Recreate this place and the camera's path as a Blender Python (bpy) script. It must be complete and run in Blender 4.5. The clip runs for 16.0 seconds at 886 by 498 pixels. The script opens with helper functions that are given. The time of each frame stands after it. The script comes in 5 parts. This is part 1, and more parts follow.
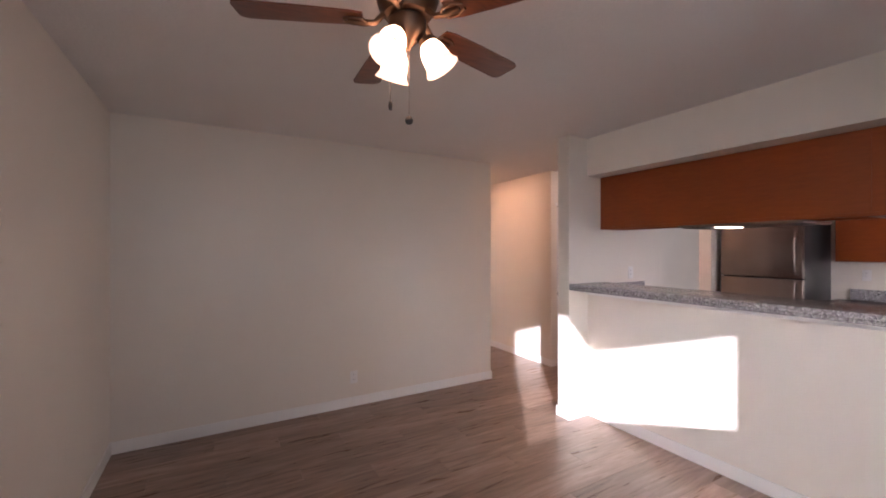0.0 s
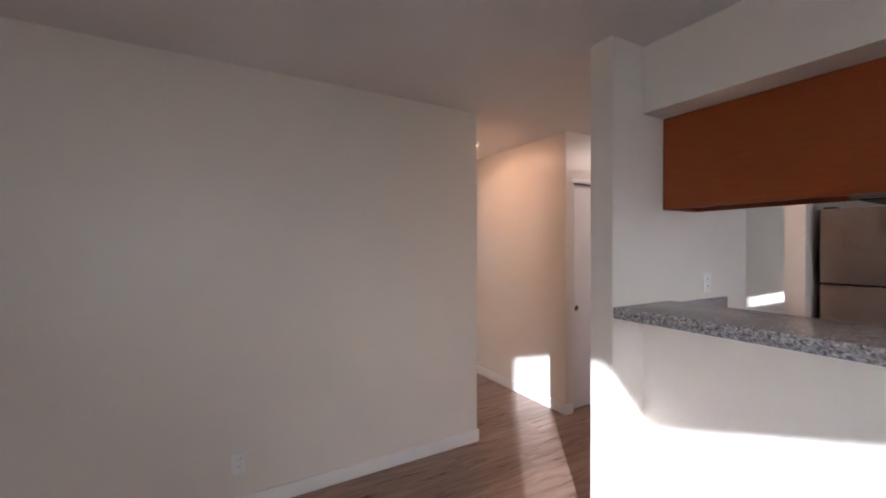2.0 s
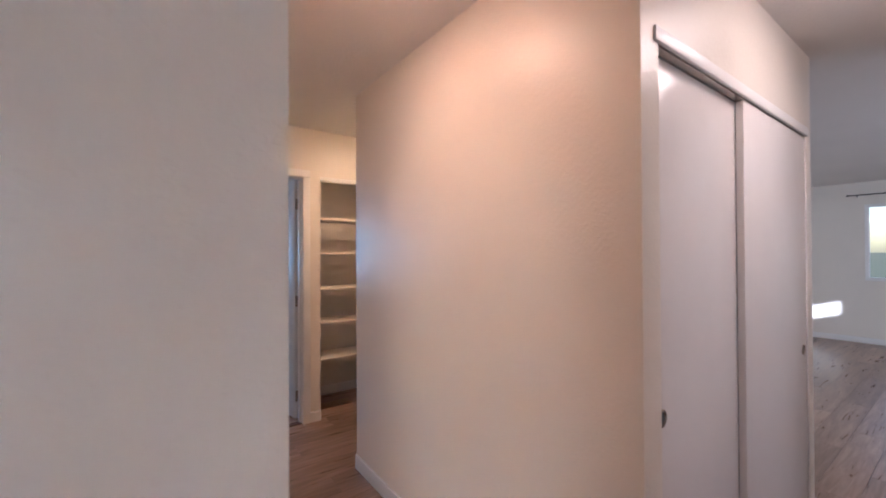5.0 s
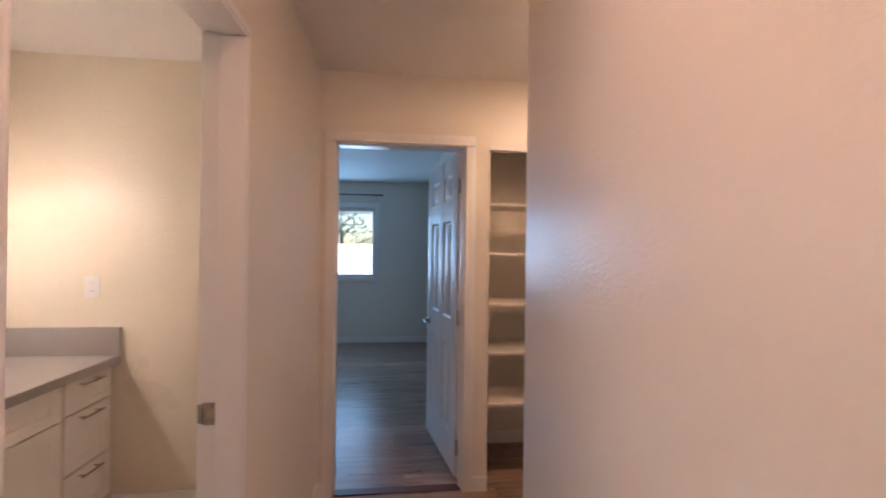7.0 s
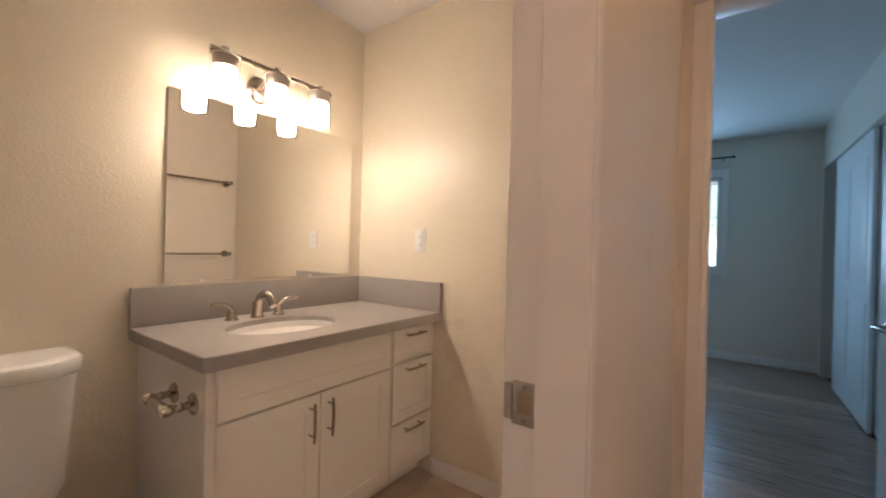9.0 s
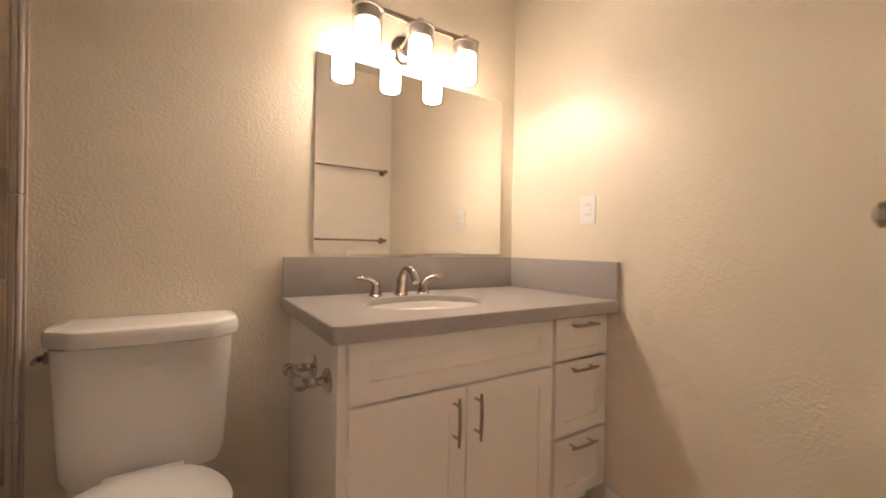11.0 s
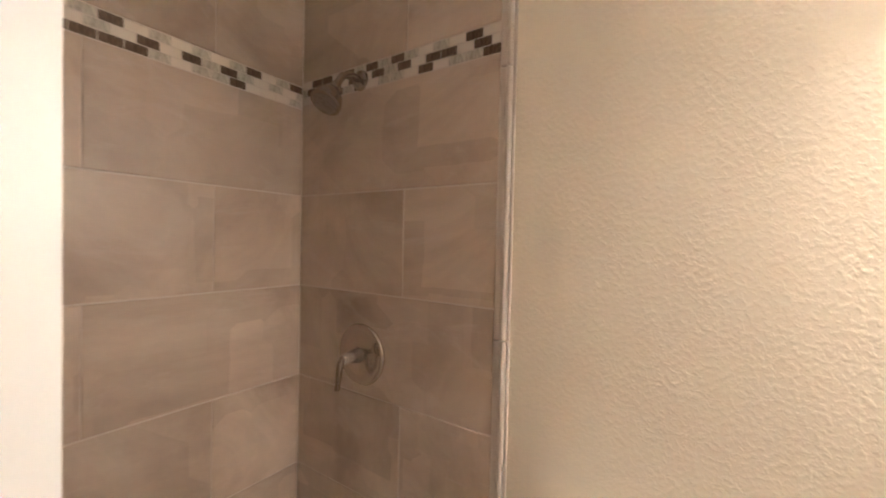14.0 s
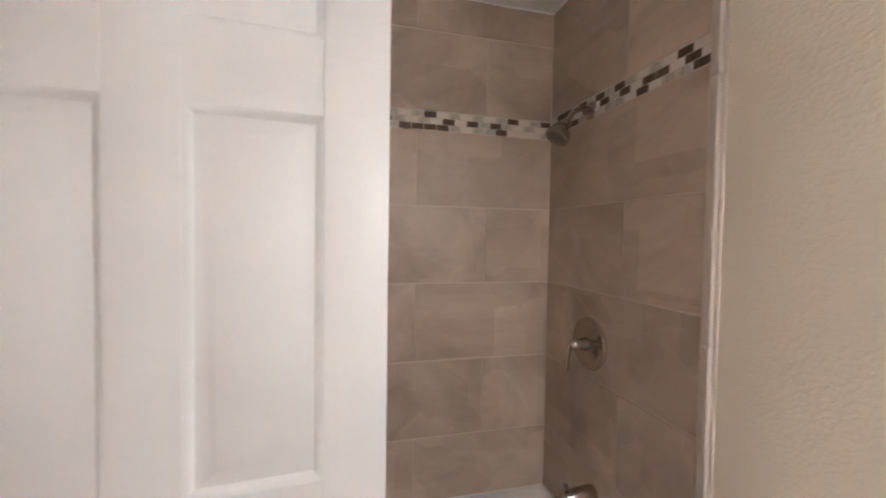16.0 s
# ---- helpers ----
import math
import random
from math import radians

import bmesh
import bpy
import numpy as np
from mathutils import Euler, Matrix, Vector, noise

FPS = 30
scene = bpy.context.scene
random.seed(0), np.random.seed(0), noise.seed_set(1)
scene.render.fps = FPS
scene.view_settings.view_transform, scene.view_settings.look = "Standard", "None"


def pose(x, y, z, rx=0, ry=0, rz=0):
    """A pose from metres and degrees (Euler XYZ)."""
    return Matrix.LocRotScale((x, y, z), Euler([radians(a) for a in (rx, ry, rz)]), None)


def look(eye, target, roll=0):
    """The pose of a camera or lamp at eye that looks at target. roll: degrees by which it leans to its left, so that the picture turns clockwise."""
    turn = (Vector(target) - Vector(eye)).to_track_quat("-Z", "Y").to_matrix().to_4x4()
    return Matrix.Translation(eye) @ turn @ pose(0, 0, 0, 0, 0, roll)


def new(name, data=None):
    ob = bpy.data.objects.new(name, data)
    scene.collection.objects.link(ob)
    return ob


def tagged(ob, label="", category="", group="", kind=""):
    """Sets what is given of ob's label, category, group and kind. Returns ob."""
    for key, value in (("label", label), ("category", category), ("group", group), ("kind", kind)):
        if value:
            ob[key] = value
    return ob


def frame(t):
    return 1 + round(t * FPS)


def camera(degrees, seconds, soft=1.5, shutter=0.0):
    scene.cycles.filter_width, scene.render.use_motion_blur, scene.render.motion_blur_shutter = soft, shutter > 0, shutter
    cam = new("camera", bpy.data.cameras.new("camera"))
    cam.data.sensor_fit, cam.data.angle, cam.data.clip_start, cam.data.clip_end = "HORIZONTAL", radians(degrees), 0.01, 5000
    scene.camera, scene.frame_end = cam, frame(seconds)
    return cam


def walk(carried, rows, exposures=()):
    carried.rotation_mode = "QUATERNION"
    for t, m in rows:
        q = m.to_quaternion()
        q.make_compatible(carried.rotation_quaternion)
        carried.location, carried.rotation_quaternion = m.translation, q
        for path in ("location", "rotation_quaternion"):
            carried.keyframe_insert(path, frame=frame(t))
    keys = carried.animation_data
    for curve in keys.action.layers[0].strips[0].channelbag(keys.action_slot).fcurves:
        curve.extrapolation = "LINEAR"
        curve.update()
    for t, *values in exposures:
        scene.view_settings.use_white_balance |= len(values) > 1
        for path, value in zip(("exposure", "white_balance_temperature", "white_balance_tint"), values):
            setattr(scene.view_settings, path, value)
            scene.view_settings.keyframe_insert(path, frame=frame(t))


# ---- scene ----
cam = camera(96.6, 16.0, soft=1.8, shutter=0.3)
PATH = [
    (0, (0.085, 0.018, 1.465), (1.077, 1.755, 1.465), 0.0),
    (0.5, (0.239, 0.271, 1.473), (1.215, 2.017, 1.465), 0.1),
    (1, (0.514, 0.538, 1.449), (1.484, 2.286, 1.435), -0.2),
    (1.5, (0.79, 0.843, 1.46), (1.779, 2.582, 1.442), -0.1),
    (2, (1.082, 1.213, 1.452), (2.083, 2.945, 1.439), -0.1),
    (2.5, (1.363, 1.563, 1.463), (2.386, 3.282, 1.448), -0.3),
    (3, (1.606, 1.922, 1.455), (2.664, 3.62, 1.441), -0.2),
    (3.5, (1.836, 2.237, 1.441), (3.002, 3.862, 1.433), -0.2),
    (3.7, (1.951, 2.362, 1.418), (3.128, 3.979, 1.425), -0.3),
    (5.8, (2.982, 3.463, 1.406), (4.151, 5.085, 1.429), -0.1),
    (6, (3.063, 3.562, 1.408), (4.163, 5.233, 1.43), -0.1),
    (6.5, (3.162, 3.823, 1.422), (3.938, 5.666, 1.432), 0.3),
    (7, (3.226, 4.079, 1.419), (3.438, 6.068, 1.425), 0.7),
    (7.5, (3.182, 4.304, 1.36), (2.908, 6.285, 1.369), 1.2),
    (8, (3.078, 4.509, 1.291), (2.429, 6.401, 1.299), 1.4),
    (8.5, (2.992, 4.651, 1.21), (2.108, 6.445, 1.209), 1.4),
    (9, (2.917, 4.752, 1.16), (1.742, 6.37, 1.157), 1.4),
    (11.5, (2.497, 4.98, 1.023), (0.747, 5.949, 1.011), 1.1),
    (12, (2.274, 4.97, 1.064), (0.455, 5.8, 1.047), 1.2),
    (12.5, (2.087, 4.929, 1.13), (0.178, 5.526, 1.1), 1.3),
    (13, (1.947, 4.902, 1.233), (-0.05, 4.996, 1.184), 2.3),
    (13.5, (1.93, 4.894, 1.284), (0.03, 4.271, 1.277), 1.6),
    (14, (1.971, 4.964, 1.387), (0.31, 3.851, 1.345), 1.3),
    (14.5, (2.0, 5.08, 1.479), (0.573, 3.68, 1.419), 1.3),
    (15, (1.938, 5.208, 1.519), (0.729, 3.616, 1.463), 1.1),
    (15.5, (1.9, 5.289, 1.484), (1.035, 3.487, 1.434), 1.0),
    (16, (1.974, 5.31, 1.408), (1.469, 3.376, 1.347), 0.9),
]
EXPOSURES = [(0.0, 1.1, 6250, 26), (1.5, 0.98, 5850, 15), (3.5, 1.2, 5500, 16), (6.0, 1.36, 5300, 17), (7.0, 1.3, 5550, 18), (7.5, 1.32, 5420, 14), (8.0, 1.3, 5350, 12), (8.5, 1.25, 5400, 8), (9.0, 1.24, 5750, 10), (11.5, 1.44, 5850, 11), (12.0, 1.42, 5850, 9),
             (12.5, 1.34, 5800, 9), (13.0, 1.28, 5800, 8), (13.5, 1.6, 5700, 8), (14.0, 2.12, 5250, 7), (14.5, 2.22, 4950, 3), (15.5, 2.0, 4800, 6), (16.0, 1.88, 4700, 7)]
walk(cam, [(t, look(eye, target, roll)) for t, eye, target, roll in PATH], EXPOSURES)

# world, sun and window light
SUN_WAY = Vector((0.786, 1.0, -0.32)).normalized()
world = bpy.data.worlds.new("world")
scene.world = world
world.use_nodes = True
wt = world.node_tree
sky = wt.nodes.new("ShaderNodeTexSky")
sky.sky_type = "NISHITA"
sky.sun_disc = False
sky.sun_elevation = math.asin(-SUN_WAY.z)
sky.sun_rotation = math.atan2(-SUN_WAY.x, -SUN_WAY.y)
wt.links.new(sky.outputs[0], wt.nodes["Background"].inputs[0])
wt.nodes["Background"].inputs[1].default_value = 0.12
sun = bpy.data.lights.new("sun", "SUN")
sun.energy, sun.angle, sun.color = 5.0, radians(0.6), (0.98, 0.99, 1.0)
sun_ob = new("sun", sun)
sun_ob.matrix_world = look((0, -5, 6), Vector((0, -5, 6)) + SUN_WAY)


def window_light(name, x, y, z, w, h, toward, energy, color=(0.86, 0.93, 1.0)):
    l = bpy.data.lights.new(name, "AREA")
    l.shape, l.size, l.size_y, l.energy, l.color = "RECTANGLE", w, h, energy, color
    ob = new(name, l)
    ob.matrix_world = look((x, y, z), (x + toward[0], y + toward[1], z + toward[2]))
    return ob


window_light("dining_window_light", 0.31, -0.98, 1.53, 1.65, 0.95, (0, 1, 0), 3.4, (0.68, 0.87, 1.0))
window_light("bedroom_window_light", 2.05, 10.1, 1.52, 1.4, 1.0, (0, -1, 0), 10, (0.4, 0.71, 1.0))
# area lamp at an unseen opening, added to brighten the living room
window_light("living_fill_light", 7.4, 0.05, 1.94, 0.85, 0.3, (0, 1, 0), 34)
# fill lamp added on the unseen south side to brighten the kitchen
window_light("kitchen_fill_light", 4.7, -0.97, 1.5, 1.1, 0.95, (0, 1, 0), 7)


# ---------------------------------------------------------------- materials
def material(name, color, rough=0.6, metal=0.0):
    m = bpy.data.materials.new(name)
    m.use_nodes = True
    b = m.node_tree.nodes["Principled BSDF"]
    b.inputs["Base Color"].default_value = (*color, 1)
    b.inputs["Roughness"].default_value = rough
    b.inputs["Metallic"].default_value = metal
    return m


def node(m, kind, **values):
    n = m.node_tree.nodes.new(kind)
    for key, value in values.items():
        n.inputs[key.replace("_", " ")].default_value = value
    return n


def link(m, a, out, b, inp):
    m.node_tree.links.new(a.outputs[out], b.inputs[inp])


def bsdf(m):
    return m.node_tree.nodes["Principled BSDF"]


def coords(m, scale=(1, 1, 1), shift=False):
    """Object coordinates, scaled; shifted at random for each object if asked."""
    tc = node(m, "ShaderNodeTexCoord")
    mp = node(m, "ShaderNodeMapping", Scale=scale)
    link(m, tc, "Object", mp, "Vector")
    if shift:
        oi = node(m, "ShaderNodeObjectInfo")
        mul = node(m, "ShaderNodeVectorMath")
        mul.operation = "SCALE"
        mul.inputs[0].default_value = (37.0, 19.0, 53.0)
        link(m, oi, "Random", mul, "Scale")
        link(m, mul, "Vector", mp, "Location")
    return mp


def noise_tex(m, mp, scale, detail=4.0, rough=0.55, distortion=0.0):
    n = node(m, "ShaderNodeTexNoise", Scale=scale, Detail=detail, Roughness=rough, Distortion=distortion)
    link(m, mp, "Vector", n, "Vector")
    return n


def ramp(m, src, out, stops):
    r = node(m, "ShaderNodeValToRGB")
    e = r.color_ramp.elements
    while len(e) < len(stops):
        e.new(0.5)
    for el, (pos, col) in zip(e, stops):
        el.position, el.color = pos, (*col, 1)
    link(m, src, out, r, "Fac")
    return r


def mix(m, kind, fac, a, b):
    n = m.node_tree.nodes.new("ShaderNodeMix")
    n.data_type, n.blend_type = "RGBA", kind
    n.inputs[0].default_value = fac
    for i, v in ((6, a), (7, b)):
        if isinstance(v, tuple):
            n.inputs[i].default_value = (*v, 1)
        else:
            m.node_tree.links.new(v, n.inputs[i])
    return n


def bump(m, height, strength, distance):
    b = node(m, "ShaderNodeBump", Strength=strength, Distance=distance)
    m.node_tree.links.new(height, b.inputs["Height"])
    link(m, b, "Normal", bsdf(m), "Normal")
    return b


def paint(name, color, rough=0.45, grain=75.0, depth=0.0016, var=0.04, relief=0.26):
    """Rolled wall paint: orange-peel relief, faint large unevenness, uneven sheen."""
    m = material(name, color, rough)
    mp = coords(m)
    big = noise_tex(m, mp, 1.3, 3)
    lo = tuple(c * (1 - var) for c in color)
    hi = tuple(min(1, c * (1 + var)) for c in color)
    r = ramp(m, big, "Fac", [(0.15, lo), (0.85, hi)])
    link(m, r, "Color", bsdf(m), "Base Color")
    fine = noise_tex(m, mp, grain, 2, 0.5, 0.3)
    rg = ramp(m, fine, "Fac", [(0.42, (0, 0, 0)), (0.68, (1, 1, 1))])
    bump(m, rg.outputs["Color"], relief, depth)
    rr = ramp(m, big, "Fac", [(0.1, (rough - 0.05,) * 3), (0.9, (rough + 0.05,) * 3)])
    link(m, rr, "Color", bsdf(m), "Roughness")
    return m


def enamel(name, color, rough=0.3, var=0.03):
    m = material(name, color, rough)
    mp = coords(m)
    n = noise_tex(m, mp, 6, 5)
    r = ramp(m, n, "Fac", [(0.3, tuple(c * (1 - var) for c in color)), (0.75, color)])
    link(m, r, "Color", bsdf(m), "Base Color")
    f = noise_tex(m, coords(m, (60, 60, 6)), 4, 2)
    bump(m, f.outputs["Fac"], 0.08, 0.0006)
    return m


def brushed(name, color, rough=0.3):
    m = material(name, color, rough, 1.0)
    n = noise_tex(m, coords(m, (40, 40, 400)), 3, 3)
    r = ramp(m, n, "Fac", [(0.3, (rough * 0.75,) * 3), (0.7, (rough * 1.3,) * 3)])
    link(m, r, "Color", bsdf(m), "Roughness")
    return m


def glow(name, color, strength, base=(0.9, 0.88, 0.84)):
    m = material(name, base, 0.35)
    bsdf(m).inputs["Emission Color"].default_value = (*color, 1)
    bsdf(m).inputs["Emission Strength"].default_value = strength
    return m


def plank_material(name, dark, mid, light):
    m = material(name, mid, 0.34)
    oi = node(m, "ShaderNodeObjectInfo")
    mp = coords(m, (1, 1, 1), True)
    warp = coords(m, (1.1, 11, 1), True)
    grain = noise_tex(m, warp, 2.6, 5, 0.56, 0.9)
    cat = noise_tex(m, coords(m, (0.9, 7, 1), True), 1.6, 3, 0.5, 1.5)
    r = ramp(m, grain, "Fac", [(0.3, dark), (0.5, mid), (0.72, light)])
    r2 = ramp(m, cat, "Fac", [(0.35, (0.8, 0.79, 0.78)), (0.65, (1.06, 1.05, 1.05))])
    a = mix(m, "MULTIPLY", 1.0, r.outputs["Color"], r2.outputs["Color"])
    tone = ramp(m, oi, "Random", [(0.0, (0.84, 0.83, 0.82)), (0.6, (1.0, 0.99, 0.98)), (0.85, (1.12, 1.11, 1.1)), (1.0, (1.36, 1.34, 1.32))])
    c = mix(m, "MULTIPLY", 1.0, a.outputs[2], tone.outputs["Color"])
    link(m, c, 2, bsdf(m), "Base Color")
    rr = ramp(m, grain, "Fac", [(0.2, (0.24,) * 3), (0.8, (0.38,) * 3)])
    link(m, rr, "Color", bsdf(m), "Roughness")
    bump(m, grain.outputs["Fac"], 0.12, 0.0015)
    return m


def granite_material(name):
    m = material(name, (0.4, 0.4, 0.4), 0.18)
    mp = coords(m)
    a = noise_tex(m, mp, 120, 4, 0.65, 0.8)
    b = noise_tex(m, mp, 45, 4, 0.7, 2.0)
    r = ramp(m, a, "Fac", [(0.33, (0.06, 0.065, 0.08)), (0.42, (0.27, 0.25, 0.27)), (0.55, (0.52, 0.51, 0.5)), (0.7, (0.72, 0.71, 0.7))])
    r2 = ramp(m, b, "Fac", [(0.4, (0.45, 0.42, 0.42)), (0.6, (1, 1, 1))])
    c = mix(m, "MULTIPLY", 0.8, r.outputs["Color"], r2.outputs["Color"])
    link(m, c, 2, bsdf(m), "Base Color")
    return m


def stone_tile_material(name):
    """Grey-brown porcelain with cloudy veils and soft smears."""
    m = material(name, (0.27, 0.21, 0.17), 0.42)
    mp = coords(m, (1, 1, 1), True)
    a = noise_tex(m, mp, 2.2, 6, 0.6, 1.2)
    st = noise_tex(m, coords(m, (1.2, 1.2, 2.6), True), 1.7, 4, 0.55, 0.7)
    fine = noise_tex(m, mp, 40, 4, 0.7)
    r = ramp(m, a, "Fac", [(0.3, (0.385, 0.3, 0.234)), (0.5, (0.5, 0.402, 0.318)), (0.72, (0.605, 0.504, 0.41))])
    v = ramp(m, st, "Fac", [(0.38, (0.95, 0.95, 0.95)), (0.62, (1.06, 1.055, 1.05)), (0.78, (0.99, 0.985, 0.98))])
    c = mix(m, "MULTIPLY", 1.0, r.outputs["Color"], v.outputs["Color"])
    oi = node(m, "ShaderNodeObjectInfo")
    tone = ramp(m, oi, "Random", [(0.0, (0.93, 0.925, 0.92)), (1.0, (1.08, 1.075, 1.07))])
    c2 = mix(m, "MULTIPLY", 1.0, c.outputs[2], tone.outputs["Color"])
    warp = noise_tex(m, mp, 5.0, 3)
    wv = node(m, "ShaderNodeVectorMath")
    wv.operation = "MULTIPLY_ADD"
    wv.inputs[1].default_value = (0.025, 0.025, 0.025)
    link(m, warp, "Color", wv, 0)
    link(m, coords(m, (1, 1, 1.3), True), "Vector", wv, 2)
    cell = node(m, "ShaderNodeTexVoronoi", Scale=3.6)
    cell.distance = "CHEBYCHEV"
    link(m, wv, "Vector", cell, "Vector")
    one = node(m, "ShaderNodeSeparateColor")
    link(m, cell, "Color", one, "Color")
    patch = ramp(m, one, "Red", [(0.0, (0.9, 0.895, 0.89)), (0.5, (1.0, 1.0, 1.0)), (1.0, (1.09, 1.085, 1.08))])
    c3 = mix(m, "MULTIPLY", 1.0, c2.outputs[2], patch.outputs["Color"])
    ved = noise_tex(m, coords(m, (1.0, 1.0, 2.2), True), 3.0, 5, 0.65, 2.2)
    smear = ramp(m, ved, "Fac", [(0.55, (0.0, 0.0, 0.0)), (0.75, (0.42, 0.42, 0.42))])
    c4 = mix(m, "MIX", 0.0, c3.outputs[2], (0.62, 0.54, 0.47))
    m.node_tree.links.new(smear.outputs["Color"], c4.inputs[0])
    link(m, c4, 2, bsdf(m), "Base Color")
    bump(m, fine.outputs["Fac"], 0.06, 0.0008)
    return m


def wood_material(name, dark, light, rough=0.35, scale=(10, 10, 1)):
    m = material(name, light, rough)
    n = noise_tex(m, coords(m, scale), 3, 6, 0.6, 0.6)
    big = noise_tex(m, coords(m), 1.5, 3)
    r = ramp(m, n, "Fac", [(0.3, dark), (0.7, light)])
    r2 = ramp(m, big, "Fac", [(0.3, (0.85, 0.85, 0.85)), (0.7, (1.06, 1.06, 1.06))])
    c = mix(m, "MULTIPLY", 1.0, r.outputs["Color"], r2.outputs["Color"])
    link(m, c, 2, bsdf(m), "Base Color")
    bump(m, n.outputs["Fac"], 0.05, 0.001)
    return m


def quartz_material(name):
    m = material(name, (0.36, 0.33, 0.305), 0.28)
    mp = coords(m)
    n = noise_tex(m, mp, 260, 2)
    b = noise_tex(m, mp, 3, 3)
    r = ramp(m, n, "Fac", [(0.3, (0.34, 0.312, 0.29)), (0.6, (0.375, 0.345, 0.32)), (0.82, (0.42, 0.39, 0.362))])
    r2 = ramp(m, b, "Fac", [(0.3, (0.95, 0.95, 0.95)), (0.7, (1.04, 1.04, 1.04))])
    c = mix(m, "MULTIPLY", 1.0, r.outputs["Color"], r2.outputs["Color"])
    link(m, c, 2, bsdf(m), "Base Color")
    return m


def glass_material(name, tint=(1, 1, 1), rough=0.0):
    m = material(name, tint, rough)
    bsdf(m).inputs["Transmission Weight"].default_value = 1.0
    bsdf(m).inputs["IOR"].default_value = 1.45
    return m


WALL = paint("wall_paint", (0.77, 0.71, 0.625), 0.33)
BATHWALL = paint("bath_wall_paint", (0.77, 0.695, 0.56), 0.3, 95, 0.0019, 0.015, 0.34)
CEIL = paint("ceiling_paint", (0.76, 0.73, 0.7), 0.7, 60, 0.0025)
TRIM = enamel("trim_paint", (0.84, 0.82, 0.79), 0.33)
DOORW = enamel("door_paint", (0.77, 0.785, 0.8), 0.4)
CLOSETW = enamel("closet_door_paint", (0.8, 0.76, 0.73), 0.24)
PLANK = plank_material("vinyl_plank", (0.2, 0.127, 0.093), (0.295, 0.197, 0.147), (0.385, 0.274, 0.213))
UNDER = material("floor_underlay", (0.09, 0.055, 0.04), 0.9)
BULLNOSE = enamel("bullnose_glaze", (0.6, 0.53, 0.465), 0.3)
GRANITE = granite_material("speckled_granite")
ORANGE = wood_material("orange_stained_wood", (0.25, 0.048, 0.006), (0.3, 0.062, 0.008), 0.38, (3, 3, 18))
QUARTZ = quartz_material("grey_quartz")
CABW = enamel("cabinet_paint", (0.84, 0.8, 0.74), 0.33)
PORCELAIN = enamel("porcelain", (0.82, 0.8, 0.77), 0.09, 0.01)
NICKEL = brushed("brushed_nickel", (0.45, 0.395, 0.345), 0.2)
SATIN = brushed("satin_nickel", (0.52, 0.48, 0.44), 0.42)
BRONZE = brushed("aged_bronze", (0.16, 0.1, 0.065), 0.42)
STEEL = brushed("stainless_steel", (0.27, 0.225, 0.2), 0.28)
DARKSTEEL = enamel("fridge_side", (0.035, 0.034, 0.034), 0.32)
BLACK = material("black_plastic", (0.02, 0.02, 0.02), 0.5)
BRASSDARK = brushed("strike_brass", (0.4, 0.3, 0.2), 0.35)
TILE = stone_tile_material("stone_look_tile")
GROUT = paint("grout", (0.62, 0.545, 0.475), 0.85, 200, 0.001)
BATHFLOOR = stone_tile_material("bath_floor_tile")
MOS_W = enamel("mosaic_cream", (0.72, 0.65, 0.56), 0.2)
MOS_D = wood_material("mosaic_brown", (0.1, 0.07, 0.052), (0.22, 0.165, 0.12), 0.16, (60, 60, 20))
MOS_G = wood_material("mosaic_pearl", (0.4, 0.37, 0.31), (0.72, 0.67, 0.57), 0.1, (50, 50, 30))
MIRROR = material("mirror_silver", (0.93, 0.92, 0.9), 0.015, 1.0)
PLASTIC = enamel("switch_plastic", (0.82, 0.8, 0.77), 0.35)
BLADE = wood_material("fan_blade_wood", (0.08, 0.022, 0.009), (0.18, 0.055, 0.022), 0.3, (3, 18, 3))
FANSHADE = glow("fan_shade_glass", (1.0, 0.59, 0.35), 5.4)
FANLIP = glow("fan_shade_lip_glass", (1.0, 0.66, 0.44), 0.7, (0.8, 0.7, 0.62))
BATHGLOW = glow("bath_shade_glow", (1.0, 0.745, 0.515), 12.8)
BULBGLOW = glow("bath_bulb_glow", (1.0, 0.765, 0.55), 93.0)
FOYERGLOW = glow("foyer_lens_glow", (1.0, 0.74, 0.58), 7.6)
HOODGLOW = glow("hood_lens_glow", (1.0, 0.8, 0.66), 5.0)
HALLGLOW = glow("hall_lens_glow", (1.0, 0.54, 0.315), 31.0)
RECESSGLOW = glow("recess_lens_glow", (1.0, 0.63, 0.34), 40.0)
GLASS = glass_material("clear_glass")
THINGLASS = glass_material("thin_lamp_glass")
bsdf(THINGLASS).inputs["IOR"].default_value = 1.12
SHELFW = enamel("shelf_paint", (0.8, 0.73, 0.62), 0.5)
BRICKFENCE = paint("white_fence_paint", (0.75, 0.75, 0.74), 0.7)
GRASS = paint("dry_grass", (0.12, 0.12, 0.06), 0.9, 8, 0.02, 0.3)
LEAF = paint("leaf_green", (0.05, 0.105, 0.065), 0.6, 20, 0.001, 0.3)
BARK = wood_material("bark", (0.06, 0.045, 0.035), (0.14, 0.1, 0.075), 0.9)
STUCCO = paint("outside_stucco", (0.5, 0.46, 0.4), 0.9, 40, 0.004)
SUN_BLOCK = paint("sun_blocker_grey", (0.4, 0.38, 0.35), 0.8)


# ---------------------------------------------------------------- mesh helpers
ORIGIN = {}


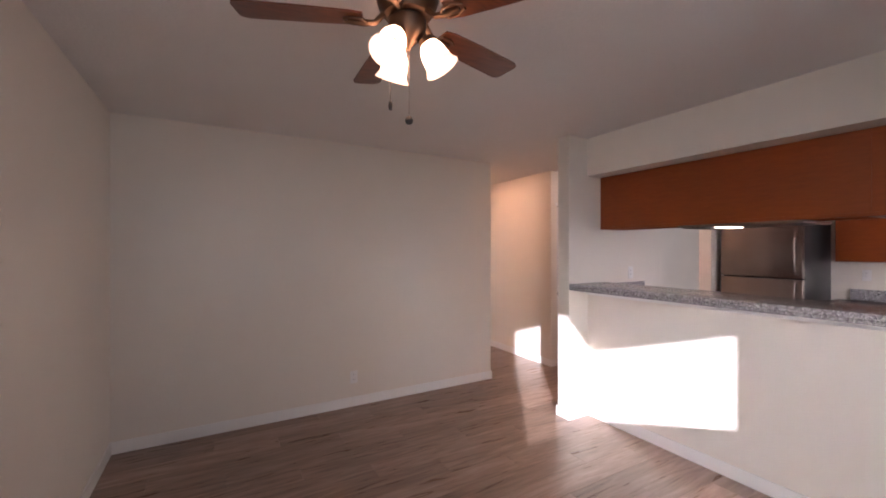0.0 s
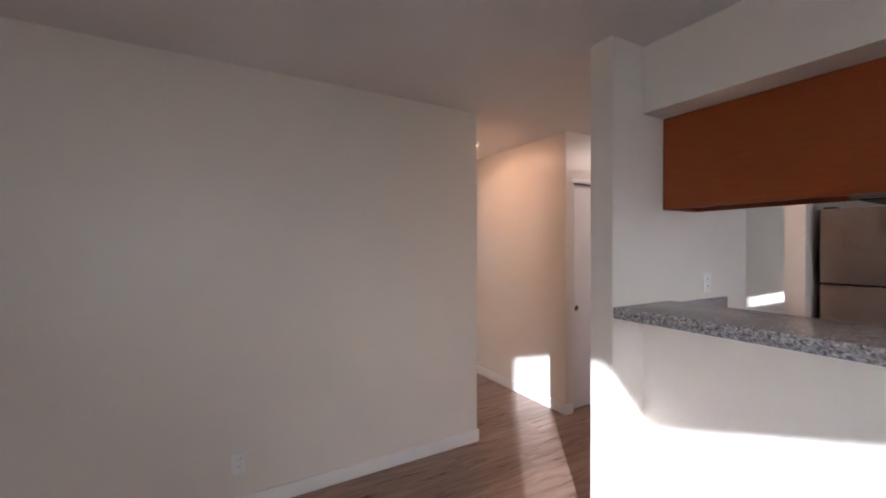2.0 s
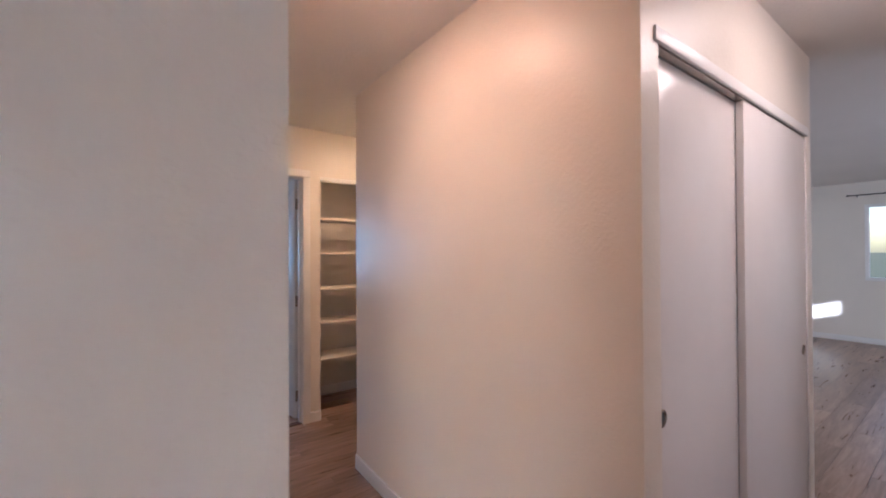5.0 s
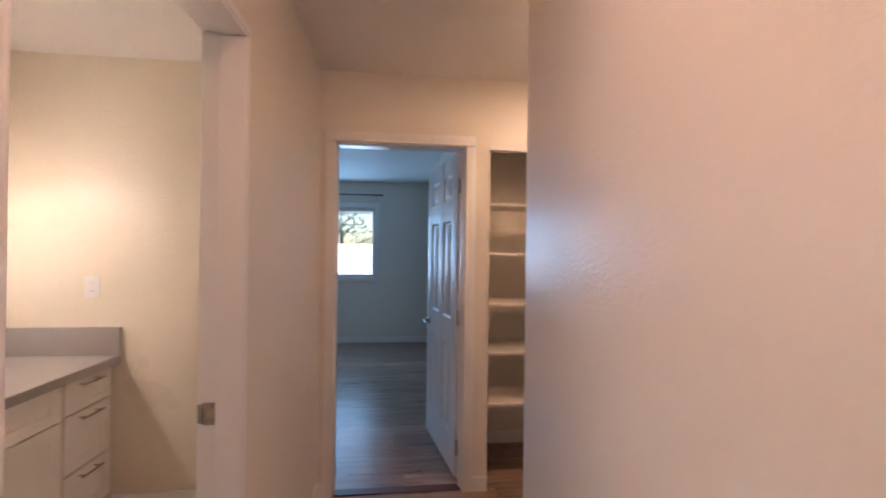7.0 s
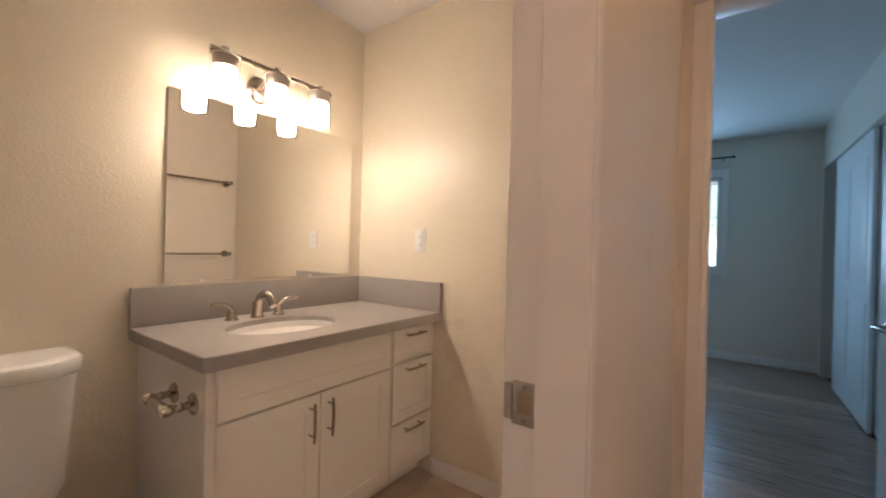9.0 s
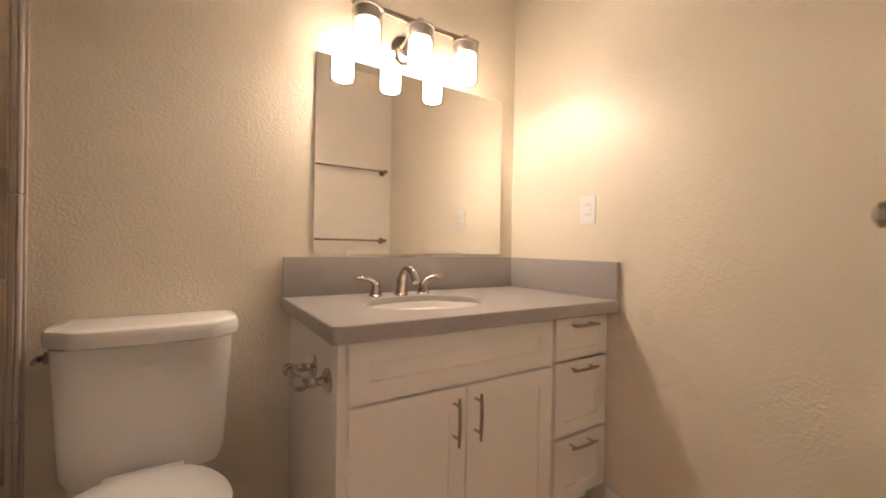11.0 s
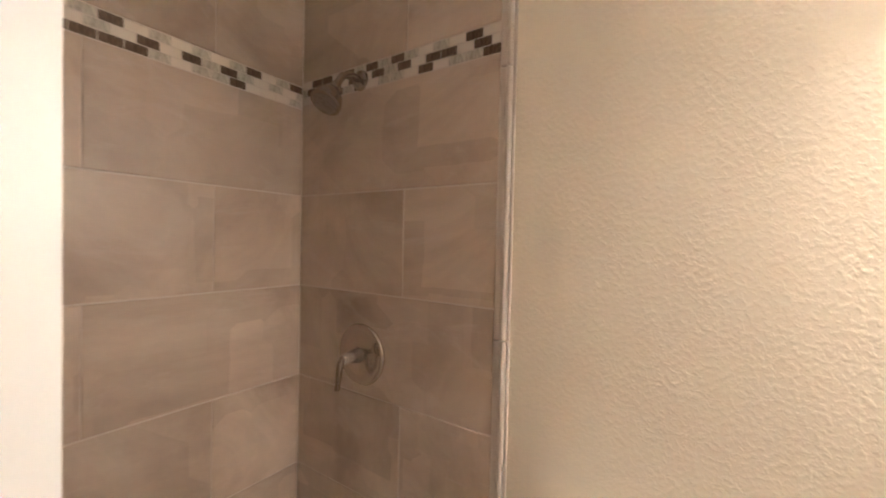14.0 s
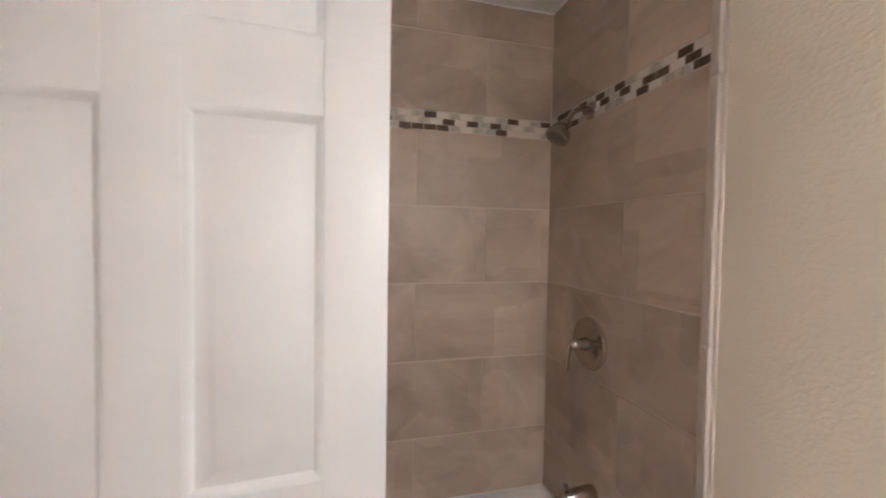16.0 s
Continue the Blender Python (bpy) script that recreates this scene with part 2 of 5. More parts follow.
def bx(bm, x0, x1, y0, y1, z0, z1, bevel=0.0, seg=2):
    made = bmesh.ops.create_cube(bm, size=1, matrix=Matrix.Translation(((x0 + x1) / 2, (y0 + y1) / 2, (z0 + z1) / 2)) @ Matrix.Diagonal((abs(x1 - x0), abs(y1 - y0), abs(z1 - z0), 1)))
    if bevel:
        edges = list({e for v in made["verts"] for e in v.link_edges})
        bmesh.ops.bevel(bm, geom=edges, offset=bevel, segments=seg, profile=0.6, affect="EDGES", clamp_overlap=True)
    return bm


def cube(x0, x1, y0, y1, z0, z1, bevel=0.0, seg=2):
    return bx(bmesh.new(), x0, x1, y0, y1, z0, z1, bevel, seg)


def loft(bm, rings, close=True):
    rows = [[bm.verts.new(p) for p in r] for r in rings]
    n = len(rows[0])
    for a, b in zip(rows, rows[1:]):
        for i in range(n):
            bm.faces.new((a[i], a[(i + 1) % n], b[(i + 1) % n], b[i]))
    if close:
        bm.faces.new(rows[0][::-1])
        bm.faces.new(rows[-1])
    return bm


def basis(axis):
    z = Vector(axis).normalized()
    x = z.orthogonal().normalized()
    return x, z.cross(x), z


def lathe(bm, base, axis, profile, seg=24, close=True):
    """Turned shape: profile of (radius, height along the axis) from base."""
    x, y, z = basis(axis)
    o = Vector(base)
    rings = [[o + z * h + (x * math.cos(2 * math.pi * i / seg) + y * math.sin(2 * math.pi * i / seg)) * max(r, 0.0004) for i in range(seg)] for r, h in profile]
    return loft(bm, rings, close)


def tube(bm, points, r, seg=10):
    pts = [Vector(p) for p in points]
    radii = r if isinstance(r, (list, tuple)) else [r] * len(pts)
    rings = []
    side = None
    for i, p in enumerate(pts):
        d = (pts[min(i + 1, len(pts) - 1)] - pts[max(i - 1, 0)]).normalized()
        if side is None:
            side = d.orthogonal().normalized()
        side = (side - d * side.dot(d)).normalized()
        up = d.cross(side)
        rings.append([p + (side * math.cos(2 * math.pi * k / seg) + up * math.sin(2 * math.pi * k / seg)) * radii[i] for k in range(seg)])
    return loft(bm, rings)


def arc(center, u, v, r, a0, a1, n):
    c, u, v = Vector(center), Vector(u), Vector(v)
    return [c + (u * math.cos(radians(a0 + (a1 - a0) * i / n)) + v * math.sin(radians(a0 + (a1 - a0) * i / n))) * r for i in range(n + 1)]


def super_ring(cx, cy, hx, hy, z, power=4.0, n=32):
    out = []
    for i in range(n):
        a = 2 * math.pi * i / n
        c, s = math.cos(a), math.sin(a)
        out.append((cx + hx * math.copysign(abs(c) ** (2 / power), c), cy + hy * math.copysign(abs(s) ** (2 / power), s), z))
    return out


def prism(bm, outline, lo, hi, axis="z"):
    """Prism over an outline of pairs; axis names the direction of its depth."""
    put = {"z": lambda p, d: (p[0], p[1], d), "y": lambda p, d: (p[0], d, p[1]), "x": lambda p, d: (d, p[0], p[1])}[axis]
    loft(bm, [[put(p, lo) for p in outline], [put(p, hi) for p in outline]])
    bmesh.ops.recalc_face_normals(bm, faces=bm.faces)
    return bm


def to_mesh(name, bm, m, smooth):
    bmesh.ops.recalc_face_normals(bm, faces=bm.faces)
    me = bpy.data.meshes.new(name)
    bm.to_mesh(me)
    bm.free()
    me.materials.append(m)
    if smooth:
        me.shade_smooth()
        me.set_sharp_from_angle(angle=radians(38))
    return me


def part(name, bm, m, parent, label="", local=False, smooth=True):
    me = to_mesh(name, bm, m, smooth)
    org = ORIGIN.get(parent.name, Vector())
    if not local:
        me.transform(Matrix.Translation(-org))
    ob = new(name, me)
    ob.parent = parent
    ORIGIN[ob.name] = org
    return tagged(ob, label)


def thing(name, at, label, category, group="", kind=""):
    ob = new(name)
    ob.location = at
    ORIGIN[ob.name] = Vector(at)
    return tagged(ob, label, category, group, kind)


def solid(name, bm, m, label, category, group="", kind="", smooth=True):
    return tagged(new(name, to_mesh(name, bm, m, smooth)), label, category, group, kind)


def structure(name, bm, m, label, category="wall"):
    return solid(name, bm, m, label, category, kind="structure", smooth=False)


def wall(name, x0, x1, y0, y1, openings=(), z0=-0.01, z1=2.45, m=None, label="cream painted wall with orange-peel texture"):
    """Upright wall; openings along its longer side as (from, to, sill, head)."""
    bm = bmesh.new()
    along_x = (x1 - x0) >= (y1 - y0)
    a0, a1 = (x0, x1) if along_x else (y0, y1)

    def seg(p, q, lo, hi):
        if q - p > 0.001 and hi - lo > 0.001:
            bx(bm, *((p, q, y0, y1) if along_x else (x0, x1, p, q)), lo, hi)
    at = a0
    for p, q, lo, hi in sorted(openings):
        seg(at, p, z0, z1)
        seg(p, q, z0, lo)
        seg(p, q, hi, z1)
        at = q
    seg(at, a1, z0, z1)
    return structure(name, bm, m or WALL, label)


def base_run(x0, x1, y0, y1, h=0.088):
    return solid("baseboard", cube(x0, x1, y0, y1, 0, h, 0.004), TRIM, "white painted baseboard along the wall", "baseboard", kind="structure")

# ---------------------------------------------------------------- structure
XW, YS, YB, XH, BE, XM, YN = -0.582, -1.0, 3.633, 2.765, 2.645, 1.115, 6.382
XP, YP, YC, CX, KY, KN = 3.69, 5.51, 3.62, 5.46, 2.42, 2.545
HALF, SOF = 2.935, 2.11

structure("ground", cube(-400, 400, -400, 400, -0.5, -0.25), GRASS, "dry grassy ground outside the building", "ground")
floor = structure("floor", cube(-0.75, 11.45, -1.15, 10.35, -0.2, -0.007), UNDER, "brown wood-look vinyl plank floor", "floor")
structure("ceiling", cube(-0.75, 11.45, -1.15, 10.35, 2.44, 2.56), CEIL, "off-white textured ceiling", "ceiling")

wall("wall_dining_west", XW - 0.12, XW, YS - 0.12, YB)
wall("wall_south", XW - 0.12, 6.07, YS - 0.12, YS, [(-0.565, 1.155, 1.03, 2.06), (4.15, 5.25, 1.03, 2.0)])
wall("wall_dining_north", XW - 0.12, 2.77, YB, 3.806)
wall("wall_kitchen_end", 2.70, 4.0, KY, KN)
wall("wall_half", HALF, 3.06, YS, KY, z1=1.108, label="cream half wall under the breakfast bar")
structure("soffit", cube(2.93, 3.44, YS, KY, SOF, 2.445), WALL, "cream ceiling soffit above the kitchen cabinets", "soffit")
wall("wall_fridge_north", 5.09, 5.97, 2.47, 2.60)
wall("wall_kitchen_east", 5.97, 6.07, YS, 2.60)
wall("wall_hall_west", BE, XH, 3.806, YN, [(4.56, 5.322, -0.01, 2.075)])
wall("wall_bath_west", XM - 0.12, XM, 3.806, YN + 0.12, m=BATHWALL)
wall("wall_bath_north", XM, 2.70, YN, YN + 0.12, m=BATHWALL)
wall("wall_north", 2.70, 4.75, YN, YN + 0.12, [(2.831, 3.615, -0.01, 2.045), (3.748, 4.47, -0.01, 2.052)])
wall("wall_hall_east", XP, XP + 0.1, YC, YP)
wall("wall_closet_front", XP + 0.1, CX, YC, YC + 0.12, [(3.79, 5.38, -0.01, 2.035)])
wall("wall_closet_back", XP + 0.1, CX, 4.35, 4.45)
wall("wall_closet_east", CX - 0.08, CX, YC + 0.12, 5.57)
wall("wall_recess_south", XP + 0.1, 4.75, YP - 0.1, YP)
wall("wall_recess_east", 4.65, 4.75, YP, YN)
wall("wall_living_north", CX, 11.42, 5.45, 5.57)
wall("wall_living_east", 11.3, 11.42, -0.1, 5.45, [(3.55, 4.15, 0.95, 2.1)])
# unseen opening, sized so its sun strip lands on the east wall
wall("wall_living_south", 6.07, 11.3, -0.12, 0.0, [(6.95, 7.85, 1.78, 2.1)])
wall("wall_bedroom_west", 0.1, 0.2, YN + 0.12, 10.29)
wall("wall_bedroom_south", 0.2, XM, YN, YN + 0.12)
wall("wall_bedroom_north", 0.2, 4.5, 10.17, 10.29, [(1.3, 2.835, 0.99, 2.04)])
wall("wall_bedroom_east", 3.65, 3.748, YN + 0.12, 10.17, [(7.9, 10.06, -0.01, 2.03)])
wall("wall_niche_back", 3.748, 4.57, 6.95, 7.05)
wall("wall_niche_east", 4.47, 4.57, YN + 0.12, 6.95)
wall("wall_bedroom_closet_back", 4.4, 4.5, 7.05, 10.17)
structure("tub_ceiling", cube(XM, BE, 3.806, 4.56, 2.335, 2.44), CEIL, "lowered plaster ceiling above the bathtub", "ceiling")

# baseboards
T = 0.013
for run in ((XW, 2.77, YB - T, YB), (XW, XW + T, YS, YB - T), (2.77, 2.77 + T, YB - T, 3.806), (HALF - T, HALF, YS, KY - T), (2.70 - T, HALF, KY - T, KY), (2.70 - T, 2.70, KY, KN),
            (2.70 - T, 4.0, KN, KN + T), (XP - T, XP, YC, YP), (XP - T, 3.765, YC - T, YC), (5.39, CX + T, YC - T, YC), (CX, CX + T, YC, 5.45), (XH, XH + T, 3.806, 4.56), (XH, XH + T, 5.325, YN),
            (XH + T, 2.80, YN - T, YN), (3.66, 3.748, YN - T, YN), (4.47, 4.65, YN - T, YN), (XP, 4.65, YP, YP + T), (3.748, 4.47, 6.95 - T, 6.95), (1.70, BE, YN - T, YN), (BE - T, BE, 5.325, YN - T),
            (0.2, 3.65, 10.17 - T, 10.17), (3.65 - T, 3.65, 6.5, 7.88), (CX + T, 11.3, 5.45 - T, 5.45), (11.3 - T, 11.3, 0, 5.45 - T), (XM, XM + T, 4.61, 5.28)):
    base_run(*run)


# windows
def window(name, x0, x1, y0, y1, z0, z1, label, mullion=True, fw=0.045):
    """A white vinyl slider in its wall opening; works for walls along x or y."""
    w = thing(name, ((x0 + x1) / 2, (y0 + y1) / 2, z0), label, "window", kind="structure")
    along_x = (x1 - x0) > (y1 - y0)

    def bar(nm, a0, a1, lo, hi, d0=0.2, d1=0.8):
        if along_x:
            b = cube(a0, a1, y0 + (y1 - y0) * d0, y0 + (y1 - y0) * d1, lo, hi, 0.004)
        else:
            b = cube(x0 + (x1 - x0) * d0, x0 + (x1 - x0) * d1, a0, a1, lo, hi, 0.004)
        part(nm, b, TRIM, w)
    a0, a1 = (x0, x1) if along_x else (y0, y1)
    bar("window_frame", a0, a0 + fw, z0 + fw, z1 - fw)
    bar("window_frame", a1 - fw, a1, z0 + fw, z1 - fw)
    bar("window_frame", a0, a1, z1 - fw, z1)
    bar("window_sill", a0, a1, z0, z0 + fw)
    am = (a0 + a1) / 2
    if mullion:
        bar("mullion", am - 0.03, am + 0.03, z0 + fw, z1 - fw, 0.3, 0.7)
    for p, q in (((a0 + fw, am - 0.03), (am + 0.03, a1 - fw)) if mullion else ((a0 + fw, a1 - fw),)):
        if along_x:
            g = cube(p, q, (y0 + y1) / 2 - 0.003, (y0 + y1) / 2 + 0.003, z0 + fw, z1 - fw)
        else:
            g = cube((x0 + x1) / 2 - 0.003, (x0 + x1) / 2 + 0.003, p, q, z0 + fw, z1 - fw)
        pane = part("pane", g, GLASS, w, smooth=False)
        pane.visible_shadow = False
    return w


window("window_1", -0.565, 1.155, YS - 0.12, YS, 1.03, 2.06, "white framed dining room window in the wall", False, 0.022)
# added window out of view, round the kitchen fill lamp
window("window_2", 4.15, 5.25, YS - 0.12, YS, 1.03, 2.0, "white framed window added in the unseen kitchen wall")
window("window_3", 1.3, 2.835, 10.17, 10.29, 0.99, 2.04, "white framed bedroom window with daylight behind")
# frame of the unseen opening that shapes the living room sun strip
window("window_4", 6.95, 7.85, -0.12, 0.0, 1.78, 2.1, "unseen living room window, sized to cast the sun strip", False)
window("window_5", 11.3, 11.42, 3.55, 4.15, 0.95, 2.1, "small white framed living room window", False)
# casing round the bedroom window
wc = thing("window_casing", (2.05, 10.16, 0.9), "white painted wooden casing round the bedroom window", "trim", kind="structure")
for a in ((1.22, 1.3, 0.9, 2.12), (2.835, 2.9, 0.9, 2.12)):
    part("casing_side", cube(a[0], a[1], 10.15, 10.17, a[2], a[3], 0.004), TRIM, wc)
part("casing_head", cube(1.3, 2.835, 10.15, 10.17, 2.04, 2.12, 0.004), TRIM, wc)
part("casing_sill", cube(1.3, 2.835, 10.14, 10.17, 0.94, 0.99, 0.004), TRIM, wc)


# door frames
def jambs(name, label, pieces):
    ob = thing(name, ((pieces[0][1] + pieces[0][2]) / 2, (pieces[0][3] + pieces[0][4]) / 2, 0), label, "door frame", kind="structure")
    for nm, *b in pieces:
        part(nm, cube(*b, 0.004), TRIM, ob)
    return ob


bath_frame = jambs("door_frame_bath", "white painted bathroom door frame with a nickel strike plate", [
    ("jamb", 2.640, 2.771, 5.300, 5.324, 0, 2.051), ("jamb", 2.640, 2.771, 4.558, 4.582, 0, 2.051), ("head_jamb", 2.640, 2.771, 4.558, 5.324, 2.052, 2.077),
    ("door_stop", 2.694, 2.769, 5.289, 5.300, 0, 2.040), ("door_stop", 2.694, 2.769, 4.582, 4.593, 0, 2.040), ("door_stop", 2.694, 2.769, 4.582, 5.300, 2.041, 2.052)])
st = part("strike_plate", cube(2.656, 2.694, 5.2965, 5.3005, 0.9, 0.965, 0.0015), NICKEL, bath_frame, "brushed nickel strike plate")
part("strike_hole", cube(2.666, 2.688, 5.2955, 5.2968, 0.918, 0.948), BRASSDARK, st, smooth=False)
for zz in (0.908, 0.957):
    part("screw", lathe(bmesh.new(), (2.676, 5.2967, zz), (0, -1, 0), [(0.0035, 0), (0.003, 0.0012)], 10), BRASSDARK, st)
part("strike_lip", cube(2.644, 2.657, 5.2945, 5.3000, 0.906, 0.960, 0.0015), NICKEL, st)
jambs("door_frame_bedroom", "white painted bedroom door frame with flat casing", [
    ("casing_side", 2.800, 2.856, YN - 0.014, YN, 0, 2.03), ("casing_side", 3.598, 3.660, YN - 0.014, YN, 0, 2.03), ("casing_head", 2.800, 3.660, YN - 0.014, YN, 2.031, 2.092),
    ("casing_bead", 2.838, 2.850, YN - 0.020, YN - 0.0141, 0, 2.03), ("casing_bead", 3.602, 3.614, YN - 0.020, YN - 0.0141, 0, 2.03), ("casing_bead", 2.838, 3.614, YN - 0.020, YN - 0.0141, 2.033, 2.046),
    ("jamb", 2.831, 2.852, YN + 0.001, YN + 0.125, 0, 2.024), ("jamb", 3.594, 3.615, YN + 0.001, YN + 0.125, 0, 2.024), ("head_jamb", 2.831, 3.615, YN + 0.001, YN + 0.125, 2.025, 2.045),
    ("door_stop", 2.852, 2.858, YN + 0.03, YN + 0.075, 0, 2.013), ("door_stop", 3.583, 3.594, YN + 0.03, YN + 0.075, 0, 2.013)])
THRESH = wood_material("threshold_wood", (0.06, 0.02, 0.012), (0.12, 0.045, 0.025), 0.4, (2, 20, 2))
structure("threshold", cube(2.852, 3.594, YN + 0.01, YN + 0.07, -0.005, 0.007, 0.003), THRESH, "dark red-brown wooden threshold strip", "threshold")
nf = jambs("niche_frame", "thin white trim at the head of the shelf niche", [("head_trim", 3.744, 4.475, YN - 0.006, YN + 0.03, 2.014, 2.0515)])
cf = jambs("closet_frame", "painted frame and track round the sliding closet doors", [
    ("jamb", 3.762, 3.782, YC + 0.001, YC + 0.118, 0, 2.034), ("jamb", 5.376, 5.392, YC + 0.001, YC + 0.118, 0, 2.034), ("head_trim", 3.762, 5.392, YC - 0.008, YC + 0.005, 2.005, 2.048)])
part("track", cube(3.783, 5.375, YC + 0.006, YC + 0.085, 2.001, 2.033), NICKEL, cf, "grey metal door track")
part("floor_guide", cube(4.44, 4.50, YC + 0.01, YC + 0.06, 0, 0.011), PLASTIC, cf)


# doors
def six_panel_door(name, at, angle, width, label, knob_side=1, knob=True):
    """Leaf along local +x from the hinge, its thickness centred on local y."""
    d = thing(name, at, label, "door", kind="structure")
    d.rotation_euler = (0, 0, radians(angle))
    th, z0, z1 = 0.017, 0.012, 2.025
    stile, mull = 0.115, 0.105
    pw = (width - 2 * stile - mull) / 2
    rows = ((0.235, 0.80), (0.97, 1.615), (1.745, 1.91))

    def loc(nm, b, m=DOORW, parent=d, label=""):
        return part(nm, b, m, parent, label, local=True)
    for x0, x1 in ((0, stile), (width - stile, width), (stile + pw, stile + pw + mull)):
        loc("stile", cube(x0, x1, -th, th, z0, z1, 0.0025))
    zs = [z0] + [v for r in rows for v in r] + [z1]
    for lo, hi in zip(zs[0::2], zs[1::2]):
        for x0 in (stile, stile + pw + mull):
            loc("rail", cube(x0, x0 + pw, -th, th, lo, hi))
    for x0 in (stile, stile + pw + mull):
        for lo, hi in rows:
            b = bmesh.new()
            bx(b, x0, x0 + pw, -th + 0.0145, th - 0.0145, lo, hi)
            for s in (-1, 1):
                def ring(ins, dep):
                    return [(x0 + ins, s * dep, lo + ins), (x0 + pw - ins, s * dep, lo + ins), (x0 + pw - ins, s * dep, hi - ins), (x0 + ins, s * dep, hi - ins)]
                loft(b, [ring(0.0, th - 0.0002), ring(0.003, th - 0.0016), ring(0.014, th - 0.013), ring(0.022, th - 0.0136), ring(0.045, th - 0.0035), ring(0.05, th - 0.0012)], False)
                b.faces.new([b.verts.new(p) for p in ring(0.05, th - 0.0012)])
            bmesh.ops.remove_doubles(b, verts=b.verts, dist=0.0001)
            loc("panel", b)
    for z in (0.2, 1.0, 1.82):
        h = loc("hinge", cube(-0.012, 0.004, -th - 0.006, -th + 0.03, z - 0.045, z + 0.045, 0.002), NICKEL)
    if knob:
        kx = width - 0.065
        kz = 0.875
        for s in (-1, 1):
            k = loc("door_handle", lathe(bmesh.new(), (kx, s * th, kz), (0, s, 0), [(0.027, 0), (0.027, 0.006), (0.012, 0.012), (0.011, 0.04), (0.0125, 0.05)], 20), NICKEL, d, "brushed nickel lever handle")
            loc("lever", tube(bmesh.new(), [(kx, s * (th + 0.046), kz), (kx - 0.03, s * (th + 0.05), kz + 0.002), (kx - 0.075, s * (th + 0.05), kz), (kx - 0.11, s * (th + 0.046), kz - 0.004)], [0.010, 0.0095, 0.008, 0.007]), NICKEL, k)
    return d


six_panel_door("door_bathroom", (2.652, 4.612, 0), 183.6, 0.765, "white six-panel bathroom door standing open beside the tub")
six_panel_door("door_bedroom", (3.588, YN + 0.125, 0), 100.5, 0.715, "white six-panel bedroom door standing open into the room")


def pull_cup(parent, x, y, z):
    c = part("finger_pull", lathe(bmesh.new(), (x, y, z), (0, -1, 0), [(0.027, 0), (0.027, 0.003), (0.021, 0.004), (0.018, 0.001)], 24), NICKEL, parent, "round nickel finger pull")
    part("pull_recess", lathe(bmesh.new(), (x, y - 0.0012, z), (0, -1, 0), [(0.0175, 0), (0.012, 0.0006)], 20), BLACK, c)


for x0, x1, y0, px in ((3.785, 4.53, YC + 0.034, 3.862), (4.485, 5.373, YC + 0.006, 5.30)):
    d = thing("closet_door", ((x0 + x1) / 2, y0, 0), "plain white sliding closet door with a round finger pull", "closet door", "closet doors", "structure")
    part("leaf", cube(x0, x1, y0, y0 + 0.026, 0.012, 1.999, 0.002), CLOSETW, d)
    pull_cup(d, px, y0, 0.90)
# bedroom wardrobe sliding doors
for y0, y1, x0 in ((7.905, 8.95, 3.705), (8.5, 9.6, 3.668)):
    d = thing("wardrobe_door", (x0, (y0 + y1) / 2, 0), "white sliding wardrobe door in the bedroom wall", "wardrobe door", "wardrobe doors", "structure")
    part("leaf", cube(x0, x0 + 0.025, y0, y1, 0.012, 2.02, 0.002), DOORW, d)
    w3 = (y1 - y0 - 0.3) / 2
    for yy in (y0 + 0.1, y0 + 0.2 + w3):
        for lo, hi in ((0.2, 0.85), (1.0, 1.85)):
            part("panel", cube(x0 - 0.005, x0 - 0.0005, yy, yy + w3, lo, hi, 0.002), DOORW, d)

# curtain rods
def rod(at0, at1, out, label):
    r = thing("curtain_rod", at0, label, "curtain rod")
    part("rod", tube(bmesh.new(), [at0, at1], 0.009), BLACK, r)
    for p, q in ((at0, at1), (at1, at0)):
        v = (Vector(p) - Vector(q)).normalized()
        part("finial", lathe(bmesh.new(), p, v, [(0.009, 0), (0.014, 0.004), (0.015, 0.02), (0.006, 0.03)], 14), BLACK, r)
        s = Vector(p) - v * 0.08
        part("bracket", tube(bmesh.new(), [s, s + Vector(out)], 0.007, 8), BLACK, r)


rod((2.92, 10.08, 2.235), (1.15, 10.08, 2.235), (0, 0.09, -0.02), "thin black curtain rod above the bedroom window")
rod((11.22, 4.3, 2.24), (11.22, 3.4, 2.24), (0.08, 0, -0.02), "thin black curtain rod above the living room window")
bl = thing("window_blind", (2.05, 10.18, 1.952), "white blind drawn up at the window head", "blind")
part("head_rail", cube(1.35, 2.785, 10.172, 10.188, 1.992, 2.012, 0.002), TRIM, bl)
for i in range(8):
    part("slat", cube(1.35, 2.785, 10.172, 10.19, 1.952 + i * 0.005, 1.9535 + i * 0.005), TRIM, bl, smooth=False)

# ---------------------------------------------------------------- kitchen
bar = thing("breakfast_bar", (2.93, 0.71, 1.112), "speckled grey granite bar top on the half wall", "countertop")
part("slab", cube(2.70, 3.16, YS, KY - 0.002, 1.134, 1.165, 0.005, 3), GRANITE, bar)
part("edge_strip", cube(2.702, 2.742, YS, KY - 0.002, 1.112, 1.1335, 0.004), GRANITE, bar, "built-up granite front edge")
part("end_strip", cube(2.7425, HALF - 0.001, KY - 0.042, KY - 0.002, 1.112, 1.1335, 0.003), GRANITE, bar)
part("bed_board", cube(HALF, 3.06, YS, KY - 0.002, 1.1085, 1.1335), TRIM, bar, "hidden board bedding the slab")
solid("bar_trim", cube(HALF - 0.016, HALF, YS, KY - 0.003, 1.062, 1.111, 0.004), TRIM, "cream trim strip under the bar top", "trim", kind="structure")
